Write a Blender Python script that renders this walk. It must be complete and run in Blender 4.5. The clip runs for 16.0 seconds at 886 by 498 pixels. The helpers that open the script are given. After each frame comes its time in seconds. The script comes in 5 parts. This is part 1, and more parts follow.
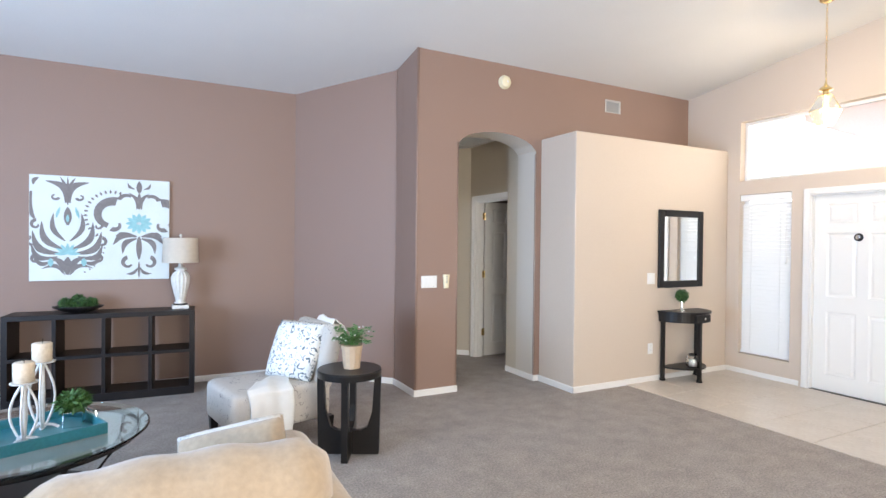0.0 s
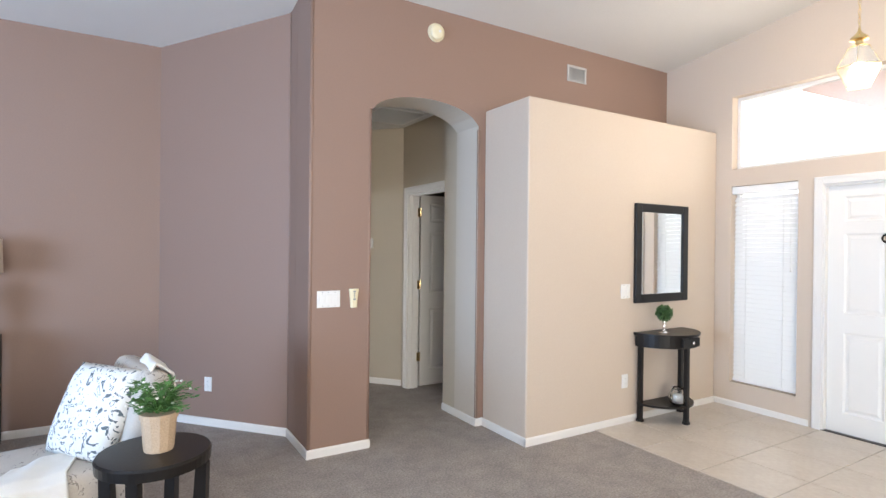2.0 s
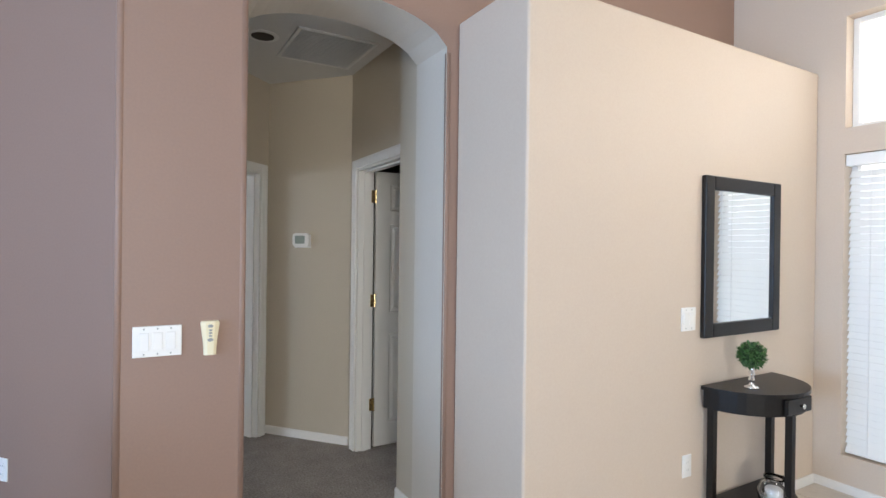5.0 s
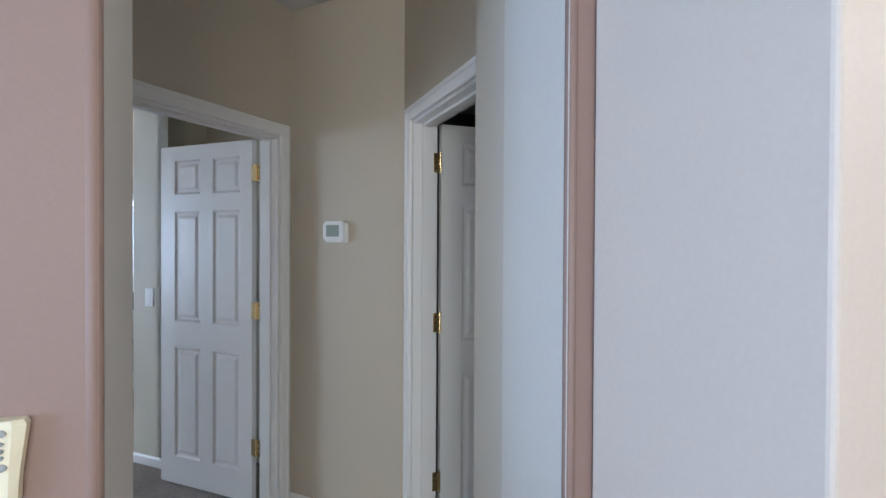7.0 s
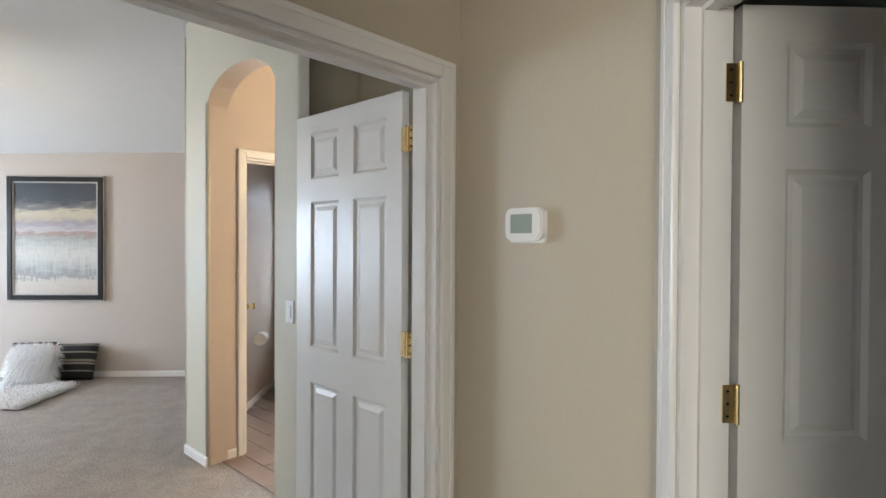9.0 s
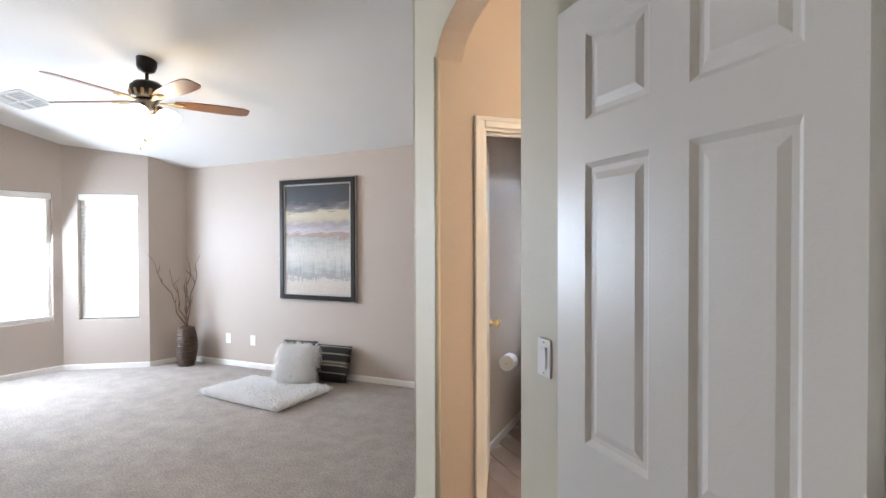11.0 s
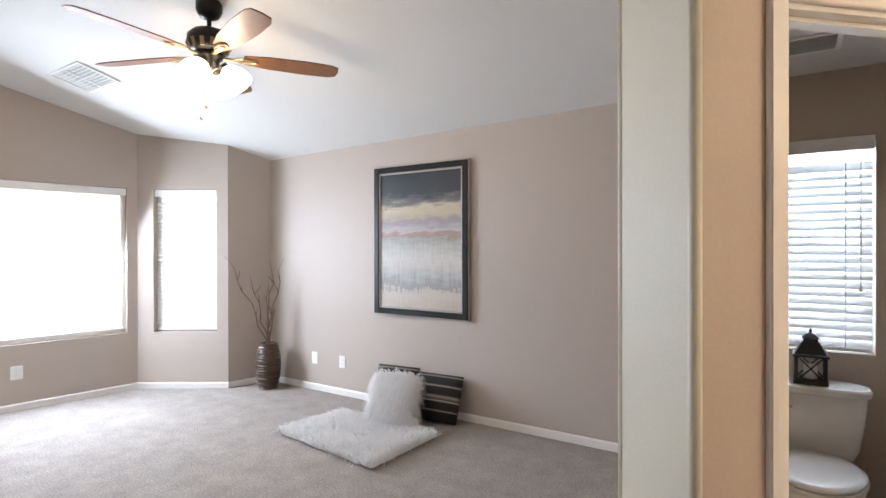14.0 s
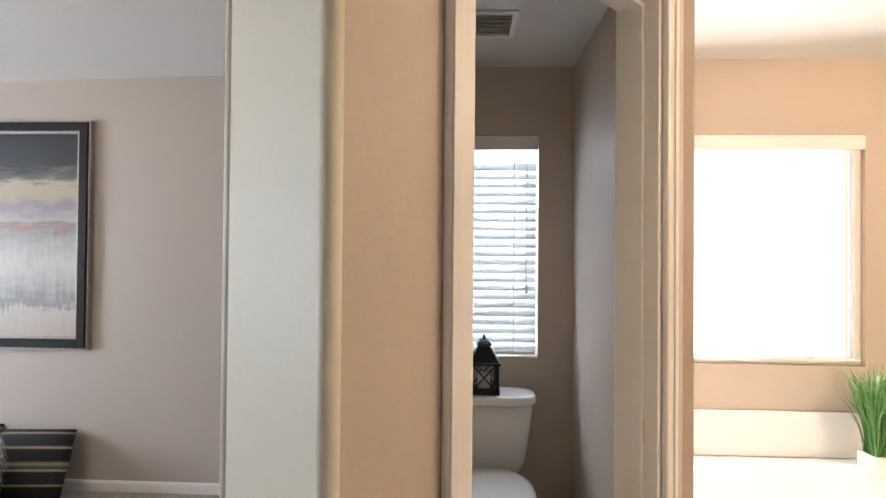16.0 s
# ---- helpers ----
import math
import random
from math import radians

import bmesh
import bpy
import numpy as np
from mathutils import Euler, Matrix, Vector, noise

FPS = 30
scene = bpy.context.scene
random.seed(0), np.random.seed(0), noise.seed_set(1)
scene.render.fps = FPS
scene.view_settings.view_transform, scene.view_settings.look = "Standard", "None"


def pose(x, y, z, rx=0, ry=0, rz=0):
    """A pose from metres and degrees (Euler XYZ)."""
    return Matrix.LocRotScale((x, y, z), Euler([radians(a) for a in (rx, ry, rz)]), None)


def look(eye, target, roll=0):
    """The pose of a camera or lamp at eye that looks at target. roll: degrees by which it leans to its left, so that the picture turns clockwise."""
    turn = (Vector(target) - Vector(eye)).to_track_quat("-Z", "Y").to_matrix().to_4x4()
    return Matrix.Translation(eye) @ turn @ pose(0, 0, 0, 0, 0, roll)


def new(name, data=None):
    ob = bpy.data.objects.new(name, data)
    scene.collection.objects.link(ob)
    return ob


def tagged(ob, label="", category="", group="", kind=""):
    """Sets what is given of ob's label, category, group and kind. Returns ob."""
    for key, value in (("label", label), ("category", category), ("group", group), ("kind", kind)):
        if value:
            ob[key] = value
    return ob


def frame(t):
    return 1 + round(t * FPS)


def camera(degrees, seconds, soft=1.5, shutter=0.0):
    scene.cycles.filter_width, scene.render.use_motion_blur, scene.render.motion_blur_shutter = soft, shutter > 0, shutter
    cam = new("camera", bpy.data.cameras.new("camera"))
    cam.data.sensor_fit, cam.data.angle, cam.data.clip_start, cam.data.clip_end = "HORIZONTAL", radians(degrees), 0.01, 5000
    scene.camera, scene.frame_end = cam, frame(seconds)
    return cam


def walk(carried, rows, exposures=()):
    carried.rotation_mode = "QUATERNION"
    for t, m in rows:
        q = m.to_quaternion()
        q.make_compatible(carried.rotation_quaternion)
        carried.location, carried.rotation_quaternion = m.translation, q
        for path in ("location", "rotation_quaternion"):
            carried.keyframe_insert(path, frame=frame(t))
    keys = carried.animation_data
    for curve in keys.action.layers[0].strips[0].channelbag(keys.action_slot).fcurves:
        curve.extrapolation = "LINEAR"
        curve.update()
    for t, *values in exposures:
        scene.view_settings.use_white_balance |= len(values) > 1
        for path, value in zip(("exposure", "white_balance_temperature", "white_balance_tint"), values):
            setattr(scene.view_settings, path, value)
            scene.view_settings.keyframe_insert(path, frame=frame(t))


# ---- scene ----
cam = camera(79.5, 16.0)
PATH = [
    (0, (0.527, 0.486, 1.48), (1.449, 2.26, 1.46), 0.6),
    (0.5, (0.773, 0.774, 1.485), (1.706, 2.543, 1.467), 0.7),
    (1, (1.021, 1.06, 1.482), (1.98, 2.815, 1.466), 0.7),
    (1.5, (1.284, 1.316, 1.48), (2.292, 3.043, 1.466), 0.7),
    (2, (1.549, 1.51, 1.483), (2.581, 3.224, 1.476), 0.6),
    (2.5, (1.745, 1.685, 1.506), (2.849, 3.353, 1.5), 0.7),
    (3, (1.96, 1.774, 1.521), (3.1, 3.418, 1.516), 0.7),
    (3.5, (2.11, 1.962, 1.494), (3.261, 3.598, 1.499), 0.7),
    (3.7, (2.17, 2.07, 1.488), (3.322, 3.705, 1.496), 0.8),
    (5.8, (3.03, 3.31, 1.481), (3.905, 5.108, 1.457), 0.3),
    (6, (3.088, 3.432, 1.480), (3.937, 5.242, 1.454), 0.2),
    (6.5, (3.248, 3.785, 1.461), (4.012, 5.633, 1.444), 0.2),
    (7, (3.336, 4.080, 1.465), (4.062, 5.943, 1.442), 0.3),
    (7.5, (3.395, 4.335, 1.466), (4.020, 6.234, 1.445), 0.4),
    (8, (3.425, 4.650, 1.461), (3.923, 6.587, 1.443), 0.4),
    (8.5, (3.457, 4.924, 1.461), (3.803, 6.894, 1.437), 0.3),
    (9, (3.497, 5.217, 1.465), (3.576, 7.216, 1.44), 0.3),
    (9.5, (3.428, 5.489, 1.46), (3.289, 7.484, 1.431), 0.0),
    (10, (3.356, 5.759, 1.448), (2.981, 7.723, 1.423), 0.0),
    (10.2, (3.341, 5.864, 1.45), (2.847, 7.802, 1.423), -0.1),
    (11.3, (3.13, 6.53, 1.47), (2.18, 8.29, 1.44), -0.2),
    (11.75, (3.0, 6.66, 1.485), (1.84, 8.29, 1.45), -0.4),
    (12.3, (2.765, 6.712, 1.503), (1.491, 8.253, 1.46), -0.5),
    (12.5, (2.686, 6.778, 1.496), (1.401, 8.31, 1.456), -0.6),
    (13, (2.517, 6.966, 1.467), (1.23, 8.497, 1.436), -0.4),
    (13.5, (2.405, 7.148, 1.448), (1.151, 8.706, 1.426), -0.3),
    (14, (2.31, 7.33, 1.424), (1.206, 8.997, 1.418), -0.1),
    (14.5, (2.256, 7.511, 1.411), (1.388, 9.313, 1.415), 0.1),
    (15, (2.282, 7.721, 1.399), (1.582, 9.595, 1.412), 0.1),
    (15.2, (2.291, 7.781, 1.393), (1.669, 9.682, 1.409), 0.3),
    (15.5, (2.279, 7.906, 1.387), (1.835, 9.856, 1.41), 0.4),
    (16, (2.283, 8.055, 1.381), (2.197, 10.053, 1.407), 0.5),
]
walk(cam, [(t, look(eye, target, roll)) for t, eye, target, roll in PATH], exposures=[(0, 0.05, 6550, 11), (3.5, -0.05, 6550, 10), (6.0, -0.12, 5800, 8), (7.0, 0.0, 5600, 8), (8.0, 0.12, 6250, 8), (9.0, 0.36, 6450, 7), (10.0, 0.38, 6650, 8), (12.5, 0.05, 6450, 14), (15.0, 0.12, 6800, 12), (16.0, 0.12, 6700, 12)])

# ---- world and light ----
world = bpy.data.worlds.new("world")
scene.world = world
world.use_nodes = True
wn = world.node_tree
sky = wn.nodes.new("ShaderNodeTexSky")
sky.sky_type = "NISHITA"
sky.sun_disc = False
sky.sun_elevation = radians(50)
sky.sun_rotation = radians(-60)
wn.links.new(sky.outputs[0], wn.nodes["Background"].inputs[0])
wn.nodes["Background"].inputs[1].default_value = 0.15

sun = new("sun", bpy.data.lights.new("sun", "SUN"))
sun.data.energy = 3.0
sun.data.angle = radians(0.5)
sun.data.color = (1, 0.95, 0.88)
sun.matrix_world = look((0, 0, 20), (6.0, 7.0, 6.0))


def window_light(name, eye, target, w, h, power, color):
    l = new(name, bpy.data.lights.new(name, "AREA"))
    l.data.shape = "RECTANGLE"
    l.data.size, l.data.size_y = w, h
    l.data.energy = power
    l.data.color = color
    l.matrix_world = look(eye, target)
    return l


DAY = (0.60, 0.76, 1.0)
WARM = (1.0, 0.80, 0.56)
window_light("living_window_light_west", (-3.42, 2.2, 1.45), (0, 2.4, 2.3), 3.0, 1.7, 460, (0.43, 0.65, 1.0))
window_light("living_window_light_south", (1.5, -1.92, 1.45), (1.7, 2, 2.2), 3.2, 1.7, 250, (1.0, 0.95, 0.87))
window_light("transom_light", (6.62, 3.4, 2.6), (5, 3.6, 2.2), 2.0, 0.65, 14, (1, 0.95, 0.88))
window_light("bedroom_window_light", (-3.36, 9.31, 1.32), (0, 9.3, 0.2), 1.30, 1.30, 155, (0.68, 0.81, 1.0))
window_light("tub_window_light", (3.7, 10.69, 1.4), (3.5, 8, 1.2), 1.1, 1.0, 45, (0.92, 0.95, 1.0))
window_light("wc_window_light", (2.37, 10.83, 1.42), (2.37, 9, 1.3), 0.54, 1.05, 22, DAY)


def bulb(name, at, power, radius=0.03):
    l = new(name, bpy.data.lights.new(name, "POINT"))
    l.data.energy, l.data.color, l.data.shadow_soft_size = power, WARM, radius
    l.location = at
    return l


bulb("pendant_bulb", (5.6, 3.075, 2.68), 18)
bulb("fan_bulb", (-0.54, 9.17, 2.28), 8, 0.06)
# Unseen warm fill added for the bath walls and arch; it has no fixture.
bulb("bath_warm_fill", (4.7, 8.45, 2.25), 58, 0.1)


# ---- materials ----
def mat(name, color, rough=0.6, metal=0.0, var=0.06, scale=3.0, bump=0.0, bscale=60.0, fine=0.04, **kw):
    m = bpy.data.materials.new(name)
    m.use_nodes = True
    nt = m.node_tree
    b = nt.nodes["Principled BSDF"]
    b.inputs["Roughness"].default_value = rough
    b.inputs["Metallic"].default_value = metal
    for k, v in kw.items():
        b.inputs[k.replace("_", " ")].default_value = v
    tc = nt.nodes.new("ShaderNodeTexCoord")
    n1 = nt.nodes.new("ShaderNodeTexNoise")
    n1.inputs["Scale"].default_value = scale
    n1.inputs["Detail"].default_value = 4
    n2 = nt.nodes.new("ShaderNodeTexNoise")
    n2.inputs["Scale"].default_value = bscale
    n2.inputs["Detail"].default_value = 3
    for n in (n1, n2):
        nt.links.new(tc.outputs["Object"], n.inputs["Vector"])
    mix = nt.nodes.new("ShaderNodeMix")
    mix.data_type = "RGBA"
    mix.inputs[6].default_value = (*[c * (1 - var) for c in color], 1)
    mix.inputs[7].default_value = (*[min(1, c * (1 + var)) for c in color], 1)
    nt.links.new(n1.outputs[0], mix.inputs[0])
    mix2 = nt.nodes.new("ShaderNodeMix")
    mix2.data_type = "RGBA"
    mix2.blend_type = "OVERLAY"
    mix2.inputs[0].default_value = min(1.0, fine * 5)
    nt.links.new(mix.outputs[2], mix2.inputs[6])
    nt.links.new(n2.outputs[0], mix2.inputs[7])
    nt.links.new(mix2.outputs[2], b.inputs["Base Color"])
    if bump:
        bp = nt.nodes.new("ShaderNodeBump")
        bp.inputs["Strength"].default_value = bump
        bp.inputs["Distance"].default_value = 0.01
        nt.links.new(n2.outputs[0], bp.inputs["Height"])
        nt.links.new(bp.outputs[0], b.inputs["Normal"])
    return m


def paint(name, color, rough=0.55):
    return mat(name, color, rough, var=0.03, scale=1.2, bump=0.05, bscale=90, fine=0.012)


M_BROWN = paint("brown_paint", (0.285, 0.185, 0.142))
M_BEIGE = paint("beige_paint", (0.62, 0.52, 0.42))
M_HALL = paint("greige_paint", (0.52, 0.455, 0.355))
M_BED = paint("taupe_paint", (0.47, 0.405, 0.35))
M_BATH = paint("tan_paint", (0.58, 0.485, 0.40))
M_CREAM = paint("cream_paint", (0.64, 0.60, 0.48))
# Hall greige made paler and bluer: daylight on the reveal, put into the colour.
M_REVEAL = paint("daylit_greige_paint", (0.60, 0.54, 0.46))
M_CEIL = mat("ceiling_paint", (0.70, 0.69, 0.665), 0.8, var=0.02, bump=0.2, bscale=70, fine=0.01)
M_TRIM = mat("white_trim", (0.80, 0.78, 0.74), 0.35, var=0.02, fine=0.01)
M_DOOR = mat("door_enamel", (0.84, 0.82, 0.77), 0.32, var=0.02, bump=0.04, bscale=140, fine=0.01)
M_WHITE = mat("white_plastic", (0.82, 0.81, 0.78), 0.35, var=0.01, fine=0.0)
M_IVORY = mat("ivory_plastic", (0.80, 0.72, 0.50), 0.4, var=0.01, fine=0.0)
M_GREYP = mat("grey_plastic", (0.30, 0.31, 0.30), 0.4, var=0.01, fine=0.0)
M_VENT = mat("vent_enamel", (0.48, 0.47, 0.45), 0.5, var=0.03, fine=0.0)
M_LCD = mat("lcd", (0.33, 0.38, 0.34), 0.2, var=0.02, fine=0.0)
M_BRASS = mat("brass", (0.85, 0.66, 0.34), 0.22, 1.0, var=0.1, scale=30)
M_BLACKW = mat("black_wood", (0.012, 0.010, 0.009), 0.36, var=0.3, scale=12, bump=0.05, bscale=80, Specular_IOR_Level=0.3)
M_BLACKM = mat("dark_bronze", (0.022, 0.018, 0.015), 0.38, 0.6, var=0.2, scale=20)
M_CHROME = mat("chrome", (0.85, 0.85, 0.85), 0.08, 1.0, var=0.01, fine=0.0)
M_CARPET = mat("carpet", (0.345, 0.305, 0.275), 0.97, var=0.15, scale=5.5, bump=1.0, bscale=75, fine=0.12)
_n = M_CARPET.node_tree.nodes
for _t in list(_n):
    if _t.type == "TEX_NOISE" and _t.inputs["Scale"].default_value < 10:
        _t.inputs["Detail"].default_value = 9
        _t.inputs["Roughness"].default_value = 0.72
        _c = _n.new("ShaderNodeMapRange")
        _c.inputs[1].default_value, _c.inputs[2].default_value = 0.34, 0.66
        _to = _t.outputs[0].links[0].to_socket
        M_CARPET.node_tree.links.new(_t.outputs[0], _c.inputs[0])
        M_CARPET.node_tree.links.new(_c.outputs[0], _to)
M_TILE = mat("beige_tile", (0.60, 0.53, 0.45), 0.30, var=0.10, scale=5, bump=0.03, bscale=30)
M_GROUT = mat("grout", (0.40, 0.35, 0.29), 0.9, var=0.1)
M_PORC = mat("porcelain", (0.82, 0.80, 0.75), 0.12, var=0.01, fine=0.0)
M_SLAT = mat("blind_slat", (0.86, 0.86, 0.84), 0.4, var=0.01, fine=0.0, Transmission_Weight=0.0)
M_MIRROR = mat("mirror_glass", (0.92, 0.93, 0.92), 0.01, 1.0, var=0.0, fine=0.0)
# Shade of the unlit room, put into its wall colour.
M_UNLIT = mat("unlit_shade_paint", (0.20, 0.18, 0.15), 0.7)
M_STUCCO = mat("pale_stucco", (0.58, 0.46, 0.41), 0.9, bump=0.3, bscale=60)


def glass_mat(name, tint=(1, 1, 1), rough=0.0):
    m = bpy.data.materials.new(name)
    m.use_nodes = True
    b = m.node_tree.nodes["Principled BSDF"]
    b.inputs["Base Color"].default_value = (*tint, 1)
    b.inputs["Roughness"].default_value = rough
    b.inputs["Transmission Weight"].default_value = 1.0
    b.inputs["IOR"].default_value = 1.45
    return m


def glow_mat(name, color, strength):
    m = bpy.data.materials.new(name)
    m.use_nodes = True
    b = m.node_tree.nodes["Principled BSDF"]
    b.inputs["Base Color"].default_value = (0.9, 0.88, 0.82, 1)
    b.inputs["Emission Color"].default_value = (*color, 1)
    b.inputs["Emission Strength"].default_value = strength
    return m


M_GLASS = glass_mat("clear_glass")
M_DAYGLOW = glow_mat("bright_daylight", (0.93, 0.96, 1.0), 1.7)


# ---- mesh helpers ----
def part(name, bm, material, parent=None, label="", m=None, smooth=False):
    me = bpy.data.meshes.new(name)
    if smooth:
        for f in bm.faces:
            f.smooth = True
    bm.to_mesh(me)
    bm.free()
    me.materials.append(material)
    ob = new(name, me)
    if m is not None:
        ob.matrix_world = m
    if parent is not None:
        ob.parent = parent
    if label:
        tagged(ob, label)
    return ob


def empty(name, m, label, category, group="", kind=""):
    ob = new(name)
    ob.matrix_world = m
    return tagged(ob, label, category, group, kind)


def add_box(bm, x0, x1, y0, y1, z0, z1):
    v = [bm.verts.new(p) for p in ((x0, y0, z0), (x1, y0, z0), (x1, y1, z0), (x0, y1, z0), (x0, y0, z1), (x1, y0, z1), (x1, y1, z1), (x0, y1, z1))]
    for q in ((3, 2, 1, 0), (4, 5, 6, 7), (0, 1, 5, 4), (1, 2, 6, 5), (2, 3, 7, 6), (3, 0, 4, 7)):
        bm.faces.new([v[i] for i in q])
    return v


def box(x0, x1, y0, y1, z0, z1, bevel=0.0, seg=2):
    bm = bmesh.new()
    add_box(bm, x0, x1, y0, y1, z0, z1)
    if bevel:
        bmesh.ops.bevel(bm, geom=bm.edges[:], offset=bevel, segments=seg, affect="EDGES", profile=0.5)
    return bm


def lathe(profile, n=32, sx=1.0, sy=1.0):
    """A turned body from (radius, z) pairs."""
    bm = bmesh.new()
    rings = []
    for r, z in profile:
        rings.append([bm.verts.new((sx * r * math.cos(2 * math.pi * i / n), sy * r * math.sin(2 * math.pi * i / n), z)) for i in range(n)])
    for a, b in zip(rings, rings[1:]):
        for i in range(n):
            bm.faces.new((a[i], a[(i + 1) % n], b[(i + 1) % n], b[i]))
    bm.faces.new(rings[0][::-1])
    bm.faces.new(rings[-1])
    return bm


def add_tube(bm, pts, radii, n=8):
    """A round rod along points."""
    pts = [Vector(p) for p in pts]
    if not isinstance(radii, (list, tuple)):
        radii = [radii] * len(pts)
    rings = []
    for i, p in enumerate(pts):
        d = (pts[min(i + 1, len(pts) - 1)] - pts[max(i - 1, 0)]).normalized()
        up = Vector((0, 0, 1)) if abs(d.z) < 0.9 else Vector((1, 0, 0))
        a = d.cross(up).normalized()
        b = d.cross(a).normalized()
        rings.append([bm.verts.new(p + radii[i] * (math.cos(2 * math.pi * k / n) * a + math.sin(2 * math.pi * k / n) * b)) for k in range(n)])
    for r, s in zip(rings, rings[1:]):
        for k in range(n):
            bm.faces.new((r[k], r[(k + 1) % n], s[(k + 1) % n], s[k]))
    bm.faces.new(rings[0][::-1])
    bm.faces.new(rings[-1])
    return bm


def tube(pts, radii, n=8):
    return add_tube(bmesh.new(), pts, radii, n)


def prism(poly, z0, z1):
    """A solid over a plan outline; z0 and z1 may be functions of x, y."""
    f0 = z0 if callable(z0) else (lambda x, y: z0)
    f1 = z1 if callable(z1) else (lambda x, y: z1)
    bm = bmesh.new()
    a = [bm.verts.new((x, y, f0(x, y))) for x, y in poly]
    b = [bm.verts.new((x, y, f1(x, y))) for x, y in poly]
    n = len(poly)
    bm.faces.new(a[::-1])
    bm.faces.new(b)
    for i in range(n):
        bm.faces.new((a[i], a[(i + 1) % n], b[(i + 1) % n], b[i]))
    bmesh.ops.recalc_face_normals(bm, faces=bm.faces[:])
    return bm


def line(p0, p1):
    """The pose of a wall's own axes: x along it from p0 to p1, y to its left, z up; and its length."""
    d = Vector((p1[0] - p0[0], p1[1] - p0[1], 0))
    return pose(p0[0], p0[1], 0, 0, 0, math.degrees(math.atan2(d.y, d.x))), d.length


TOP = 4.3


def wall(name, p0, p1, thick, material, openings=(), top=TOP, label="painted plaster wall", s0=0.0, s1=0.0, inner=None):
    """A wall whose near face runs from p0 to p1, with its thickness to the left. Openings: (s0, s1, z0, z1, rise) with an arched head where rise > 0."""
    m, length = line(p0, p1)
    bm = bmesh.new()
    cuts = {-s0, length + s1}
    for o in openings:
        n = 16 if o[4] else 1
        cuts |= {o[0] + (o[1] - o[0]) * i / n for i in range(n + 1)}
    cuts = sorted(cuts)

    def head(o, s):
        half = (o[1] - o[0]) / 2
        u = (s - o[0] - half) / half
        return o[3] + o[4] * math.sqrt(max(0.0, 1 - 0.96 * u * u)) - o[4] * 0.2 if o[4] else o[3]

    def column(a, b, za, zb, ta, tb):
        v = [bm.verts.new(p) for p in ((a, 0, za), (b, 0, zb), (b, thick, zb), (a, thick, za), (a, 0, ta), (b, 0, tb), (b, thick, tb), (a, thick, ta))]
        for q in ((3, 2, 1, 0), (4, 5, 6, 7), (0, 1, 5, 4), (1, 2, 6, 5), (2, 3, 7, 6), (3, 0, 4, 7)):
            bm.faces.new([v[i] for i in q])

    for a, b in zip(cuts, cuts[1:]):
        if b - a < 1e-5:
            continue
        mid = (a + b) / 2
        here = sorted([o for o in openings if o[0] < mid < o[1]], key=lambda o: o[2])
        low = (0.0, 0.0)
        for o in here:
            if o[2] > low[0] + 1e-4:
                column(a, b, low[0], low[1], o[2], o[2])
            low = (head(o, a), head(o, b))
        column(a, b, low[0], low[1], top, top)
    bmesh.ops.recalc_face_normals(bm, faces=bm.faces[:])
    if inner:
        for f in bm.faces:
            if 0.002 < f.calc_center_median().x < length - 0.002 and (f.calc_center_median().y > 1e-4 and abs(f.normal.z) < 0.99 or f.normal.z < -0.3):
                f.material_index = 1
    ob = part(name, bm, material, m=m)
    if inner:
        ob.data.materials.append(inner)
    return tagged(ob, label, "wall", kind="structure")


def rail(name, p0, p1, material=None, h=0.062, t=0.012, label="white painted baseboard", gaps=()):
    """A baseboard on the right-hand face of the line."""
    m, length = line(p0, p1)
    edges = [0.0]
    for a, b in gaps:
        edges += [a, b]
    edges.append(length)
    bm = bmesh.new()
    for a, b in zip(edges[::2], edges[1::2]):
        v = [(0, 0), (-t, 0), (-t, h - 0.012), (-t * 0.5, h), (0, h)]
        lo = [bm.verts.new((a, y, z)) for y, z in v]
        hi = [bm.verts.new((b, y, z)) for y, z in v]
        bm.faces.new(lo)
        bm.faces.new(hi[::-1])
        for i in range(5):
            bm.faces.new((lo[i], hi[i], hi[(i + 1) % 5], lo[(i + 1) % 5]))
    bmesh.ops.recalc_face_normals(bm, faces=bm.faces[:])
    return tagged(part(name, bm, material or M_TRIM, m=m), label, "baseboard", kind="structure")


def bead(name, x, y, z0, z1, material, r=0.016):
    """The rounded plaster corner of two walls."""
    bm = lathe([(r, z0), (r, z1)], 24)
    return tagged(part(name, bm, material, m=pose(x, y, 0), smooth=True), "rounded plaster wall corner", "corner", kind="structure")


# ---- the large structure ----
R = math.sqrt(0.5)
floor_plan = [(-4.2, -2.6), (7.0, -2.6), (7.0, 11.5), (-4.2, 11.5)]
tagged(part("floor", prism(floor_plan, -0.12, 0.0), M_CARPET), "grey-brown cut pile carpet floor", "carpet", kind="structure")
tagged(part("ground", prism([(-400, -400), (400, -400), (400, 400), (-400, 400)], -0.5, -0.3), mat("desert_ground", (0.42, 0.34, 0.27), 0.95, var=0.2)), "pale dry gravel ground outside", "ground", kind="structure")


def living_ceiling(x, y):
    return 3.36 + 0.14 * (5.15 - y) if y > 1.0 else 3.94 - 0.14 * (1.0 - y)


def bed_ceiling(x, y):
    return 2.36 + 0.24 * (11.08 - y) + 0.018 * (x + 2.36)


def bath_ceiling(x, y):
    return 2.36 + 0.24 * (10.72 - y)


def ceiling(name, poly, f, label):
    return tagged(part(name, prism(poly, f, lambda x, y: f(x, y) + 0.08), M_CEIL), label, "ceiling", kind="structure")


